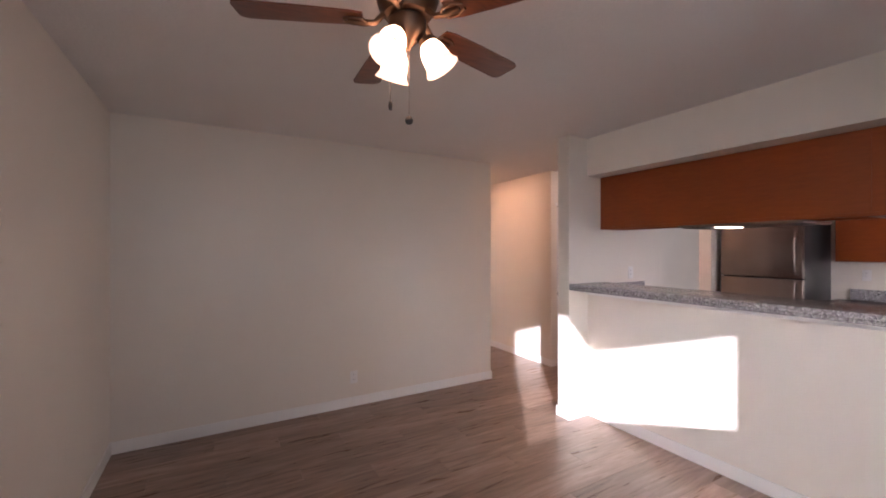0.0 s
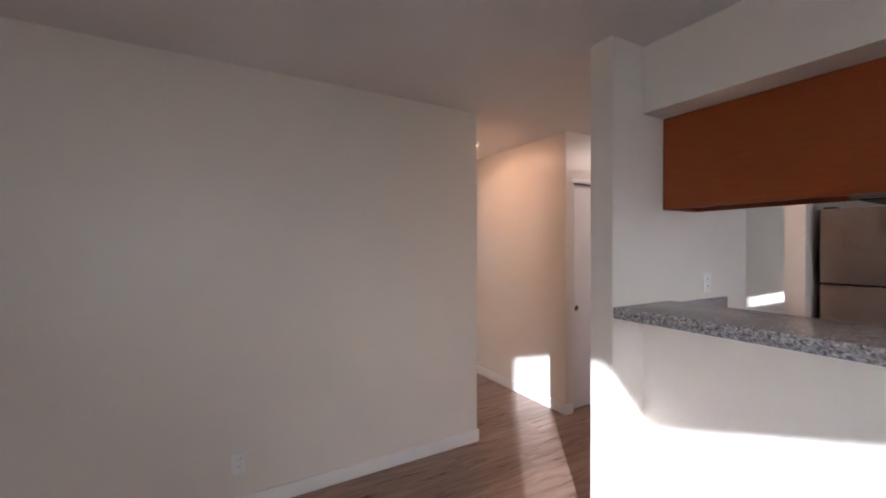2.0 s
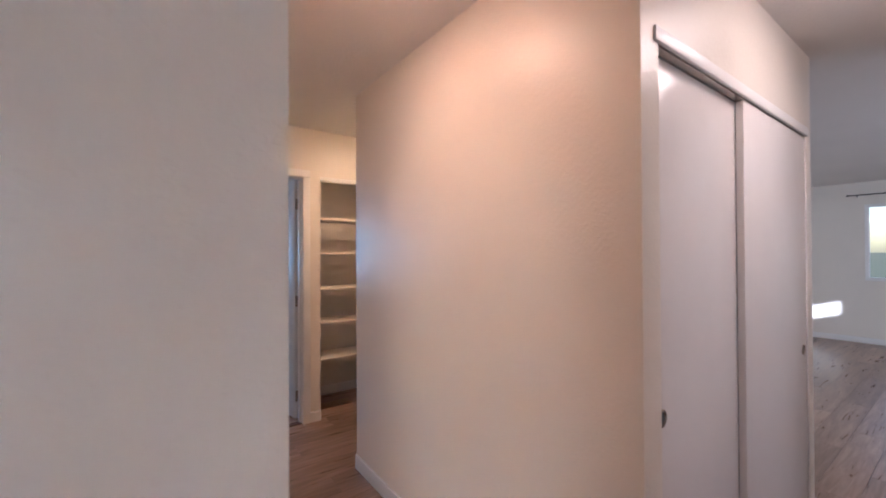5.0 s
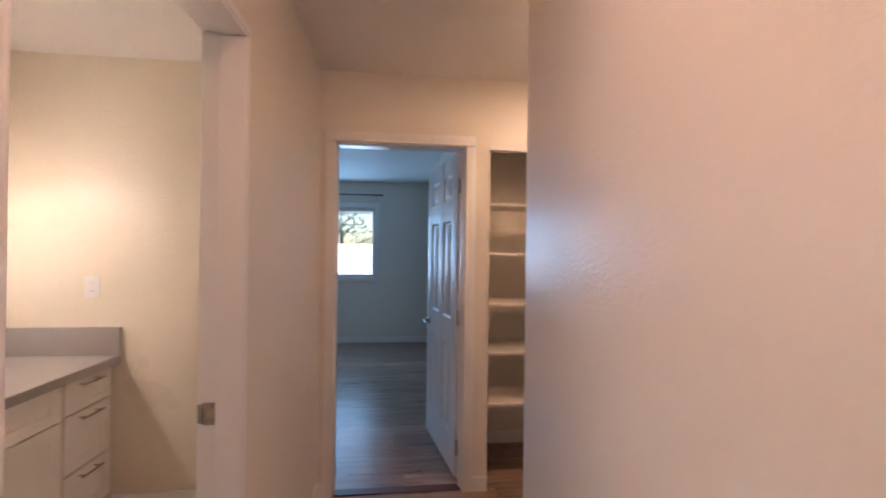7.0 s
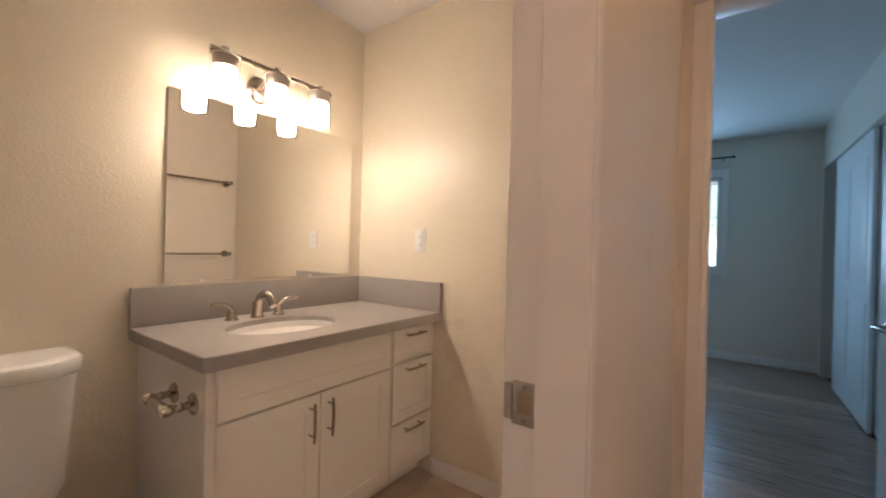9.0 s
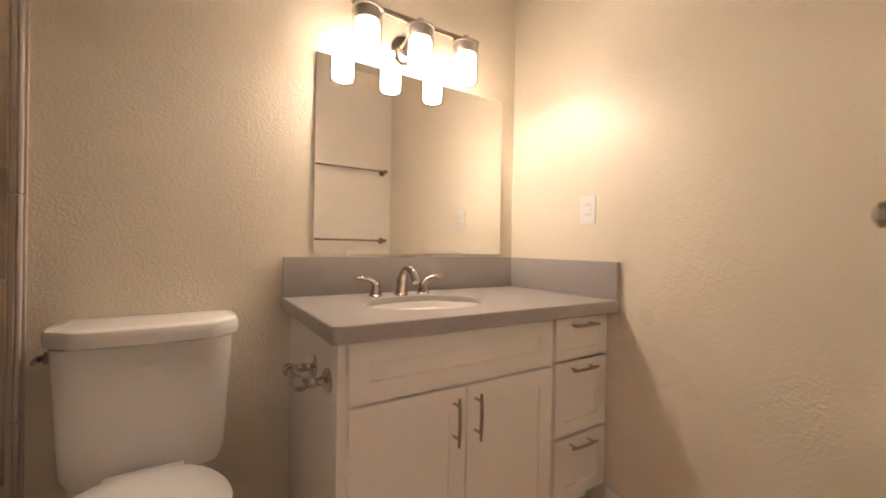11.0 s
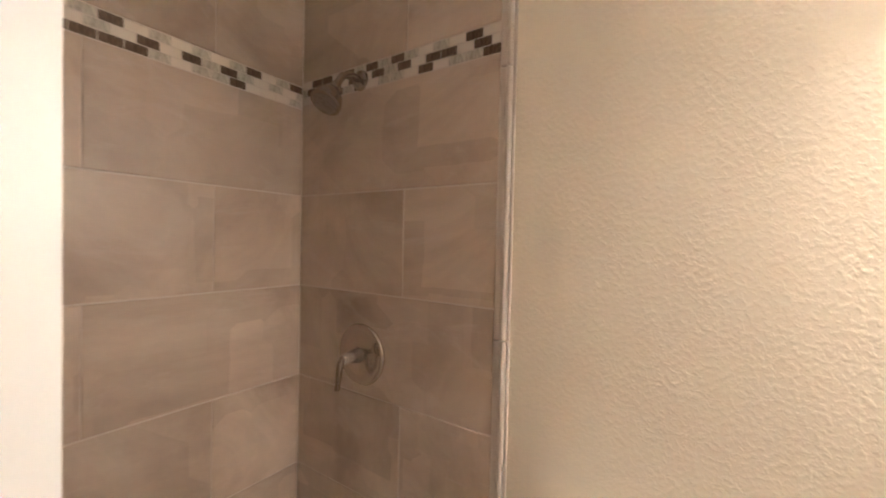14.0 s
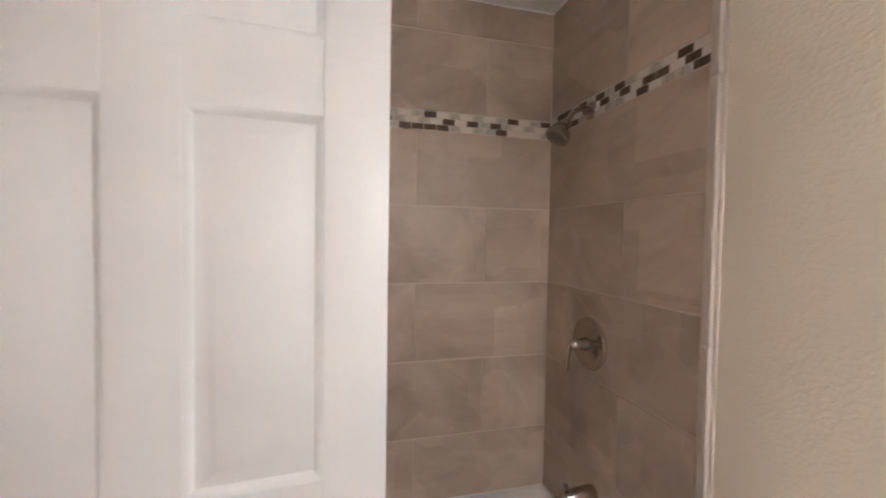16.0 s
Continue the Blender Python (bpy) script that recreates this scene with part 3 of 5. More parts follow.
for i in range(4):
    y0 = YS + 0.002 + i * 0.854
    c = thing("upper_cabinet", (3.25, y0 + 0.42, 1.64), "orange-brown stained wooden upper cabinet hung under the soffit", "cabinet", "upper cabinets over the bar")
    part("body", cube(3.10, 3.40, y0, y0 + 0.8535, 1.662, SOF - 0.001, 0.0012), ORANGE, c, smooth=False)
    for xa, xb in ((3.10, 3.118), (3.382, 3.40)):
        part("bottom_rail", cube(xa, xb, y0, y0 + 0.8535, 1.64, 1.6618), ORANGE, c, smooth=False)
    for ya, yb in ((y0, y0 + 0.018), (y0 + 0.8355, y0 + 0.8535)):
        part("bottom_rail", cube(3.1182, 3.3818, ya, yb, 1.64, 1.6618), ORANGE, c, smooth=False)
    for k in (0, 1):
        dr = part("door", cube(3.4005, 3.419, y0 + 0.01 + k * 0.418, y0 + 0.418 + k * 0.418, 1.65, SOF - 0.012, 0.003), ORANGE, c)
        part("knob", lathe(bmesh.new(), (3.419, y0 + 0.385 + k * 0.07, 1.72), (1, 0, 0), [(0.006, 0), (0.006, 0.014), (0.014, 0.018), (0.012, 0.026)], 14), NICKEL, dr)
hood = thing("range_hood", (3.33, 1.3, 1.57), "white range hood with a lit lens under the cabinets", "range hood")
part("body", cube(3.08, 3.52, 0.98, 1.72, 1.622, 1.639, 0.004), STEEL, hood)
part("lamp_lens", cube(3.22, 3.40, 1.425, 1.53, 1.6185, 1.6215, 0.001), HOODGLOW, hood, "lit white lamp lens")
part("grille", cube(3.12, 3.46, 1.54, 1.70, 1.617, 1.6215), BLACK, hood)
for i in range(4):
    y0 = YS + 0.002 + i * 0.851
    if i == 2:
        continue
    c = thing("base_cabinet", (3.4, y0 + 0.4, 0), "orange-brown stained wooden base cabinet below the bar", "cabinet", "kitchen base cabinets")
    part("body", cube(3.062, 3.64, y0, y0 + 0.85, 0.0, 0.88), ORANGE, c, smooth=False)
    for k in (0, 1):
        part("door", cube(3.641, 3.66, y0 + 0.01 + k * 0.42, y0 + 0.415 + k * 0.42, 0.12, 0.86, 0.003), ORANGE, c)
rg = thing("range", (3.4, 1.13, 0), "stainless kitchen range below the hood", "range")
part("body", cube(3.062, 3.68, 0.706, 1.55, 0, 0.9, 0.004), STEEL, rg)
part("cooktop", cube(3.062, 3.68, 0.706, 1.55, 0.9005, 0.92, 0.004), BLACK, rg)
solid("kitchen_counter", cube(3.062, 3.72, 1.556, KY - 0.002, 0.882, 0.92, 0.004), GRANITE, "speckled grey granite kitchen counter", "countertop")
solid("kitchen_counter", cube(3.062, 3.72, YS, 0.70, 0.882, 0.92, 0.004), GRANITE, "speckled grey granite kitchen counter", "countertop")
solid("backsplash", cube(3.165, 3.72, KY - 0.024, KY - 0.002, 0.921, 1.15, 0.003), GRANITE, "speckled granite backsplash against the wall", "backsplash")
# refrigerator
fr = thing("refrigerator", (5.55, 2.045, 0), "stainless steel refrigerator with dark sides and bottom freezer", "refrigerator")
part("body", cube(5.26, 5.96, 1.675, 2.415, 0.02, 1.735, 0.006), DARKSTEEL, fr)
for lo, hi in ((1.163, 1.735), (0.06, 1.15)):
    d = part("door", cube(5.195, 5.255, 1.672, 2.418, lo, hi, 0.008), STEEL, fr, "brushed stainless door")
    h0, h1 = (1.20, 1.58) if lo > 1 else (0.7, 1.12)
    part("handle", tube(bmesh.new(), [(5.195, 1.725, h0), (5.15, 1.725, h0 + 0.012), (5.142, 1.725, h0 + 0.05), (5.142, 1.725, h1 - 0.05), (5.15, 1.725, h1 - 0.012), (5.195, 1.725, h1)], 0.012), STEEL, d)
part("hinge_cover", cube(5.2, 5.3, 2.33, 2.40, 1.736, 1.752, 0.003), BLACK, fr)
part("gasket", cube(5.2552, 5.2598, 1.69, 2.40, 0.07, 1.72), BLACK, fr)
# east counter with splash and wall cabinets
for i in range(3):
    y0 = YS + 0.002 + i * 0.86
    c = thing("base_cabinet", (5.66, y0 + 0.4, 0), "orange-brown stained wooden base cabinet beside the refrigerator", "cabinet", "kitchen base cabinets")
    part("body", cube(5.36, 5.967, y0, y0 + 0.855, 0, 0.88), ORANGE, c, smooth=False)
    c = thing("upper_cabinet", (5.8, y0 + 0.4, 1.33), "orange-brown stained wooden wall cabinet beside the refrigerator", "cabinet", "wall cabinets by the refrigerator")
    part("body", cube(5.66, 5.968, y0, y0 + 0.838, 1.335, 2.1, 0.0015), ORANGE, c, smooth=False)
    for k in (0, 1):
        part("door", cube(5.64, 5.6595, y0 + 0.008 + k * 0.416, y0 + 0.412 + k * 0.416, 1.345, 2.09, 0.004), ORANGE, c)
solid("kitchen_counter", cube(5.33, 5.967, YS, 1.63, 0.881, 0.92, 0.004), GRANITE, "speckled grey granite counter beside the refrigerator", "countertop")
solid("backsplash", cube(5.945, 5.968, YS, 1.52, 0.921, 1.04, 0.003), GRANITE, "low speckled granite backsplash on the wall", "backsplash")


# ---------------------------------------------------------------- plates
def outlet(at, normal, label, kind="duplex", size=(0.07, 0.115)):
    """Cover plate on a wall; normal is the way it faces: one of +-x, +-y."""
    o = thing("wall_outlet" if kind != "rocker" else "light_switch", at, label, "outlet" if kind != "rocker" else "switch")
    n = Vector(normal)
    o.rotation_euler = (0, 0, math.atan2(n.x, -n.y))
    w, h = size

    def loc(nm, b, m, parent=o):
        return part(nm, b, m, parent, local=True)
    p = loc("cover_plate", cube(-w / 2, w / 2, -0.006, 0.0, -h / 2, h / 2, 0.002), PLASTIC)
    if kind == "duplex":
        for s in (-1, 1):
            loc("socket", cube(-0.016, 0.016, -0.0075, -0.006, s * 0.02 - 0.0135, s * 0.02 + 0.0135, 0.0007), PLASTIC)
            for dx in (-0.006, 0.006):
                loc("slot", cube(dx - 0.001, dx + 0.001, -0.0079, -0.0076, s * 0.02 - 0.002, s * 0.02 + 0.007), BLACK)
    else:
        loc("rocker", cube(-0.0165, 0.0165, -0.0085, -0.006, -0.0335, 0.0335, 0.001), PLASTIC)
        if kind == "gfci":
            for s in (-1, 1):
                for dx in (-0.006, 0.006):
                    loc("slot", cube(dx - 0.0011, dx + 0.0011, -0.0089, -0.0086, s * 0.021 - 0.004, s * 0.021 + 0.004), BLACK)
            loc("test_button", cube(-0.008, 0.008, -0.0095, -0.0086, -0.007, 0.006, 0.0005), PLASTIC)
    loc("screw", lathe(bmesh.new(), (0, -0.006, h / 2 - 0.012), (0, -1, 0), [(0.003, 0), (0.0025, 0.001)], 8), PLASTIC)
    return o


outlet((1.19, YB, 0.27), (0, -1, 0), "white duplex outlet low on the dining wall")
outlet((3.53, KY, 1.24), (0, -1, 0), "white duplex outlet above the bar")
outlet((5.97, 1.40, 1.19), (-1, 0, 0), "white outlet on the kitchen wall by the cabinet")
outlet((1.585, YN, 1.20), (0, -1, 0), "white safety outlet beside the vanity mirror", "gfci", (0.074, 0.118))
solid("blank_plate", cube(XH, XH + 0.0022, 5.80, 5.875, 1.10, 1.22, 0.001), WALL, "painted-over blank cover plate on the hall wall", "cover plate")

# ---------------------------------------------------------------- ceiling fan
FX, FY, FZ = 0.654, 1.262, 2.25
fan = thing("ceiling_fan", (FX, FY, 2.44), "bronze ceiling fan with five reddish wood blades and lit bell shades", "ceiling fan")
part("canopy", lathe(bmesh.new(), (FX, FY, 2.44), (0, 0, -1), [(0.07, 0), (0.068, 0.02), (0.045, 0.05), (0.03, 0.06)], 28), BRONZE, fan)
part("motor_housing", lathe(bmesh.new(), (FX, FY, 2.39), (0, 0, -1), [(0.03, 0), (0.085, 0.01), (0.105, 0.035), (0.108, 0.07), (0.098, 0.1), (0.08, 0.125), (0.06, 0.13)], 32), BRONZE, fan, "aged bronze motor housing")
part("switch_housing", lathe(bmesh.new(), (FX, FY, 2.26), (0, 0, -1), [(0.055, 0), (0.066, 0.01), (0.064, 0.045), (0.045, 0.07), (0.028, 0.085), (0.012, 0.1), (0.008, 0.112)], 28), BRONZE, fan)
for i in range(5):
    a = radians(158 - 72 * i)
    u, v = Vector((math.cos(a), math.sin(a), 0)), Vector((-math.sin(a), math.cos(a), 0))
    o = Vector((FX, FY, FZ))
    up = Vector((0, 0, 1))
    tilt = v * math.cos(radians(8)) - up * math.sin(radians(8))
    nrm = u.cross(tilt)
    prof = [(0.15, 0.042), (0.19, 0.052), (0.3, 0.058), (0.45, 0.062), (0.535, 0.064), (0.555, 0.055), (0.562, 0.04)]
    ring = [u * r + tilt * w for r, w in prof] + [u * r - tilt * w for r, w in reversed(prof)]
    b = bmesh.new()
    loft(b, [[o + p - nrm * 0.003 for p in ring], [o + p + nrm * 0.003 for p in ring]])
    blade = part("blade", b, BLADE, fan, smooth=False)
    iron = tube(bmesh.new(), [o + u * 0.08 + up * 0.02, o + u * 0.11 - up * 0.012, o + u * 0.15 - up * 0.016, o + u * 0.2 - up * 0.012], [0.011, 0.01, 0.012, 0.008], 8)
    for s in (-1, 1):
        tube(iron, [o + u * 0.13 - up * 0.014, o + u * 0.15 + tilt * 0.024 * s - up * 0.013, o + u * 0.185 + tilt * 0.027 * s - up * 0.011, o + u * 0.215 + tilt * 0.01 * s - up * 0.010], 0.0046, 8)
    part("blade_iron", iron, BRONZE, blade, "scrolled bronze blade bracket")
for i in range(3):
    a = radians(-26 + 120 * i)
    u = Vector((math.cos(a), math.sin(a), 0))
    c = Vector((FX, FY, 2.2))
    ax = (u * 0.52 - Vector((0, 0, 1)) * 0.85).normalized()
    neck = c + u * 0.06 + Vector((0, 0, -0.01))
    arm = part("light_arm", tube(bmesh.new(), [c + u * 0.04, c + u * 0.06 + Vector((0, 0, 0.008)), neck], 0.009, 10), BRONZE, fan)
    lathe_b = lathe(bmesh.new(), neck - ax * 0.004, ax, [(0.012, 0), (0.026, 0.004), (0.028, 0.022), (0.024, 0.026)], 20)
    part("socket_cup", lathe_b, BRONZE, arm)
    sh = lathe(bmesh.new(), neck + ax * 0.014, ax, [(0.022, 0), (0.034, 0.012), (0.043, 0.033), (0.046, 0.055), (0.049, 0.074), (0.046, 0.074), (0.042, 0.055), (0.018, 0.02)], 32, False)
    shade = part("shade", sh, FANSHADE, fan, "lit frosted glass bell shade")
    lip = lathe(bmesh.new(), neck + ax * 0.014, ax, [(0.049, 0.0745), (0.052, 0.083), (0.0585, 0.095), (0.0625, 0.1), (0.0625, 0.1025), (0.0595, 0.102), (0.056, 0.096), (0.049, 0.084), (0.046, 0.0745)], 32, False)
    part("shade_lip", lip, FANLIP, shade, "flared frosted glass lip")
for (cx, cy, z0, fob) in ((0.622, 1.338, 1.967, "bar"), (0.684, 1.313, 1.914, "ball")):
    ch = part("pull_chain", tube(bmesh.new(), [(FX + (cx - FX) * 0.8, FY + (cy - FY) * 0.8, 2.19), (cx, cy, 2.17), (cx, cy, z0 + 0.03)], 0.0013, 6), NICKEL, fan)
    if fob == "bar":
        part("fob", lathe(bmesh.new(), (cx, cy, z0 + 0.03), (0, 0, -1), [(0.002, 0), (0.006, 0.005), (0.0075, 0.02), (0.006, 0.034)], 12), BLACK, ch)
    else:
        part("fob", lathe(bmesh.new(), (cx, cy, z0 + 0.03), (0, 0, -1), [(0.002, 0), (0.011, 0.006), (0.0155, 0.016), (0.011, 0.028), (0.002, 0.032)], 14), BLACK, ch)

# ceiling lamps of foyer and hall
fl = thing("foyer_ceiling_light", (4.56, 3.0, 2.44), "rounded rectangular flush ceiling light, lit, warm white", "ceiling light")
b = bmesh.new()
loft(b, [super_ring(4.56, 3.0, 0.19, 0.275, z, 7, 40) for z in (2.44, 2.425)])
part("base", b, TRIM, fl)
b = bmesh.new()
loft(b, [super_ring(4.56, 3.0, 0.182 - d, 0.267 - d, z, 7, 40) for z, d in ((2.4245, 0), (2.395, 0.002), (2.379, 0.012), (2.373, 0.03))])
part("lens", b, FOYERGLOW, fl, "lit acrylic lens")
hl = thing("hall_ceiling_light", (3.16, 4.36, 2.44), "small round flush hall ceiling light, lit", "ceiling light")
part("base", lathe(bmesh.new(), (3.16, 4.36, 2.44), (0, 0, -1), [(0.115, 0), (0.118, 0.012), (0.114, 0.03), (0.102, 0.032), (0.1, 0.012), (0.02, 0.011)], 32), TRIM, hl)
part("dome", lathe(bmesh.new(), (3.16, 4.36, 2.4285), (0, 0, -1), [(0.094, 0), (0.094, 0.02), (0.08, 0.034), (0.045, 0.044), (0.005, 0.047)], 32), HALLGLOW, hl, "lit frosted dome")

rl = thing("hall_ceiling_light", (4.12, 5.66, 2.44), "small round flush ceiling light, lit, before the niche", "ceiling light")
part("base", lathe(bmesh.new(), (4.12, 5.66, 2.44), (0, 0, -1), [(0.115, 0), (0.118, 0.012), (0.116, 0.052), (0.104, 0.054), (0.1, 0.012), (0.02, 0.011)], 32), TRIM, rl)
part("dome", lathe(bmesh.new(), (4.12, 5.66, 2.4285), (0, 0, -1), [(0.094, 0), (0.094, 0.02), (0.08, 0.034), (0.045, 0.044), (0.005, 0.047)], 32), RECESSGLOW, rl, "lit frosted dome")

# ---------------------------------------------------------------- shelf niche
for z in (0.50, 0.808, 1.10, 1.407, 1.705):
    s = thing("shelf", (4.12, 6.55, z), "cream painted shelf board in the hall niche", "shelf", "niche shelves")
    part("board", cube(3.75, 4.468, YN + 0.02, 6.70, z - 0.016, z, 0.002), SHELFW, s)
    for x in (3.75, 4.451):
        part("cleat", cube(x, x + 0.017, YN + 0.05, 6.70, z - 0.05, z - 0.0165), SHELFW, s)
vent = thing("floor_vent", (3.98, 6.66, 0), "dark brown metal floor vent in the niche", "vent")
part("frame", cube(3.84, 4.12, 6.60, 6.72, 0.0, 0.006, 0.002), BRASSDARK, vent)
for i in range(9):
    part("slat", cube(3.86 + i * 0.028, 3.872 + i * 0.028, 6.612, 6.708, 0.0062, 0.009), BRASSDARK, vent, smooth=False)
vent = thing("floor_vent", (10.9, 4.7, 0), "flat metal floor vent on the living room floor", "vent")
part("frame", cube(10.75, 11.1, 4.62, 4.78, 0.0, 0.008, 0.002), STEEL, vent)
for i in range(9):
    part("slat", cube(10.78 + i * 0.034, 10.796 + i * 0.034, 4.64, 4.76, 0.0082, 0.011), STEEL, vent, smooth=False)

# ---------------------------------------------------------------- bathroom
# vanity
VF, VT = 1.682, 0.836
van = thing("vanity_cabinet", (1.4, 5.83, 0), "cream painted shaker vanity cabinet with nickel pulls", "cabinet")
part("body", cube(XM + 0.002, VF - 0.02, 5.287, YN - 0.002, 0.1, VT - 0.046), CABW, van, smooth=False)
part("toe_kick", cube(XM + 0.002, VF - 0.08, 5.30, YN - 0.004, 0.0, 0.0995), CABW, van, smooth=False)
for y0, y1, z0, z1 in ((5.287, 5.322, 0.1, 0.789), (6.042, 6.078, 0.1, 0.789), (6.352, YN - 0.002, 0.1, 0.789), (5.322, 6.042, 0.772, 0.789), (6.078, 6.352, 0.772, 0.789), (5.322, 6.042, 0.61, 0.625)):
    part("face_frame", cube(VF - 0.0195, VF - 0.001, y0, y1, z0, z1), CABW, van, smooth=False)


def shaker(name, y0, y1, z0, z1, rail):
    """Front with raised border and flat recessed field."""
    b = bmesh.new()
    x0, x1 = VF, VF + 0.018

    def ring(ins, x):
        return [(x, y0 + ins, z0 + ins), (x, y1 - ins, z0 + ins), (x, y1 - ins, z1 - ins), (x, y0 + ins, z1 - ins)]
    loft(b, [ring(0, x0), ring(0, x1 - 0.0015), ring(0.0015, x1), ring(rail - 0.001, x1), ring(rail, x1 - 0.001), ring(rail, x0), ring(0, x0)], False)
    bmesh.ops.remove_doubles(b, verts=b.verts, dist=0.0001)
    f = part(name, b, CABW, van)
    part("field", cube(x0, x1 - 0.007, y0 + rail, y1 - rail, z0 + rail, z1 - rail), CABW, f, smooth=False)
    return f


def bar_pull(parent, p, q, out=0.03):
    p, q = Vector(p), Vector(q)
    d = (q - p).normalized()
    ox = Vector((out, 0, 0))
    mid = (p + q) / 2
    h = part("handle", tube(bmesh.new(), [p + ox, p + (q - p) * 0.2 + ox * 1.06, mid + ox * 1.12, p + (q - p) * 0.8 + ox * 1.06, q + ox], [0.004, 0.0055, 0.0058, 0.0055, 0.004], 8), NICKEL, parent, "brushed nickel bar pull")
    for s in (0.16, 0.84):
        a = p + (q - p) * s
        tb = tube(bmesh.new(), [a, a + ox], 0.0042, 8)
        part("post", tb, NICKEL, h)


shaker("false_front", 5.312, 6.05, 0.621, 0.78, 0.055)
d1 = shaker("door", 5.312, 5.677, 0.11, 0.613, 0.058)
d2 = shaker("door", 5.683, 6.05, 0.11, 0.613, 0.058)
bar_pull(d1, (VF + 0.018, 5.632, 0.45), (VF + 0.018, 5.632, 0.592))
bar_pull(d2, (VF + 0.018, 5.712, 0.45), (VF + 0.018, 5.712, 0.592))
for z0, z1 in ((0.63, 0.78), (0.352, 0.62), (0.11, 0.34)):
    f = shaker("drawer", 6.071, 6.36, z0, z1, 0.034 if z1 - z0 < 0.2 else 0.05)
    bar_pull(f, (VF + 0.018, 6.13, z1 - 0.026), (VF + 0.018, 6.272, z1 - 0.026))

# worktop with an oval cut-out, splash
SX, SY, SA, SB = 1.45, 5.68, 0.163, 0.225
CF, CS = 1.738, 5.255
top = thing("countertop", (1.42, 5.82, 0.79), "grey quartz vanity top with a low backsplash", "countertop")
NS = 64
angles = [2 * math.pi * i / NS for i in range(NS)]


def rim(a):
    """Where the ray at angle a from the basin centre meets the worktop's edge."""
    c, s = math.cos(a), math.sin(a)
    t = [((CF if c > 0 else XM + 0.002) - SX) / c if abs(c) > 1e-6 else 9, ((YN - 0.002 if s > 0 else CS) - SY) / s if abs(s) > 1e-6 else 9]
    x, y = SX + min(t) * c, SY + min(t) * s
    ox, oy, r = CF - 0.022, CS + 0.022, 0.022
    if x > ox and y < oy:
        k = r / math.hypot(x - ox, y - oy)
        x, y = ox + (x - ox) * k, oy + (y - oy) * k
    return x, y


b = bmesh.new()
corner = [math.atan2(y - SY, x - SX) for x in (CF, XM + 0.002) for y in (CS, YN - 0.002)]
angles = sorted(set([a if a <= math.pi else a - 2 * math.pi for a in angles] + corner + [corner[0] + d * 0.009 for d in range(-7, 8) if d]))
rings = []
for z0, e in ((VT - 0.045, 0.002), (VT - 0.003, 0.0), (VT, 0.003)):
    rings.append([(min(max(x, XM + 0.002), CF - e), max(y, CS + e), z0) for x, y in (rim(a) for a in angles)])
inner = [[(SX + (SA + g) * math.cos(a), SY + (SB + g) * math.sin(a), z0) for a in angles] for z0, g in ((VT, 0.003), (VT - 0.003, 0.0), (VT - 0.02, 0.0), (VT - 0.022, 0.02), (VT - 0.045, 0.02))]
loft(b, rings + inner + [rings[0]], False)
bmesh.ops.remove_doubles(b, verts=b.verts, dist=0.0003)
part("slab", b, QUARTZ, top)
part("backsplash", cube(XM + 0.002, XM + 0.024, CS, YN - 0.002, VT + 0.0005, 0.985, 0.002), QUARTZ, top)
part("side_splash", cube(XM + 0.0245, 1.737, YN - 0.024, YN - 0.002, VT + 0.0005, 0.985, 0.002), QUARTZ, top)
basin = thing("basin", (SX, SY, 0.65), "white oval undermount porcelain basin in the worktop", "sink")
b = bmesh.new()
prof = [(1.08, -0.0205), (0.99, -0.0215), (0.965, -0.05), (0.88, -0.11), (0.72, -0.16), (0.4, -0.178), (0.1, -0.182)]
loft(b, [[(SX + SA * r * math.cos(2 * math.pi * i / 48), SY + SB * r * math.sin(2 * math.pi * i / 48), VT + z) for i in range(48)] for r, z in prof], False)
part("bowl", b, PORCELAIN, basin)
part("drain", lathe(bmesh.new(), (SX, SY, VT - 0.183), (0, 0, 1), [(0.024, 0), (0.024, 0.004), (0.018, 0.006), (0.004, 0.007)], 20), NICKEL, basin)

# widespread tap
tap = thing("basin_faucet", (1.23, 5.685, VT), "brushed nickel widespread basin faucet with two lever handles", "faucet")
sp = [(1.235, 5.685, VT + 0.001), (1.237, 5.685, VT + 0.03)] + arc((1.297, 5.685, VT + 0.055), (-1, 0, 0), (0, 0, 1), 0.055, 5, 150, 9) + [(1.362, 5.685, VT + 0.062)]
part("spout", tube(bmesh.new(), sp, [0.024, 0.021, 0.02, 0.018, 0.0165, 0.0155, 0.015, 0.0145, 0.0145, 0.014, 0.014, 0.0135, 0.0145], 14), NICKEL, tap)
part("spout_base", lathe(bmesh.new(), (1.235, 5.685, VT), (0, 0, 1), [(0.029, 0), (0.029, 0.004), (0.024, 0.009)], 24), NICKEL, tap)
part("lift_rod", lathe(bmesh.new(), (1.2, 5.685, VT), (0, 0, 1), [(0.004, 0), (0.004, 0.05), (0.007, 0.054), (0.006, 0.066)], 12), NICKEL, tap)
for yy, s in ((5.578, -1), (5.79, 1)):
    h = part("handle", lathe(bmesh.new(), (1.228, yy, VT), (0, 0, 1), [(0.027, 0), (0.027, 0.004), (0.021, 0.009), (0.016, 0.03), (0.0145, 0.048), (0.008, 0.053)], 22), NICKEL, tap)
    part("lever", tube(bmesh.new(), [(1.228, yy, VT + 0.03), (1.229, yy + s * 0.006, VT + 0.053), (1.232, yy + s * 0.03, VT + 0.067), (1.237, yy + s * 0.062, VT + 0.071), (1.24, yy + s * 0.088, VT + 0.073)], [0.014, 0.012, 0.0085, 0.007, 0.0065], 10), NICKEL, h)

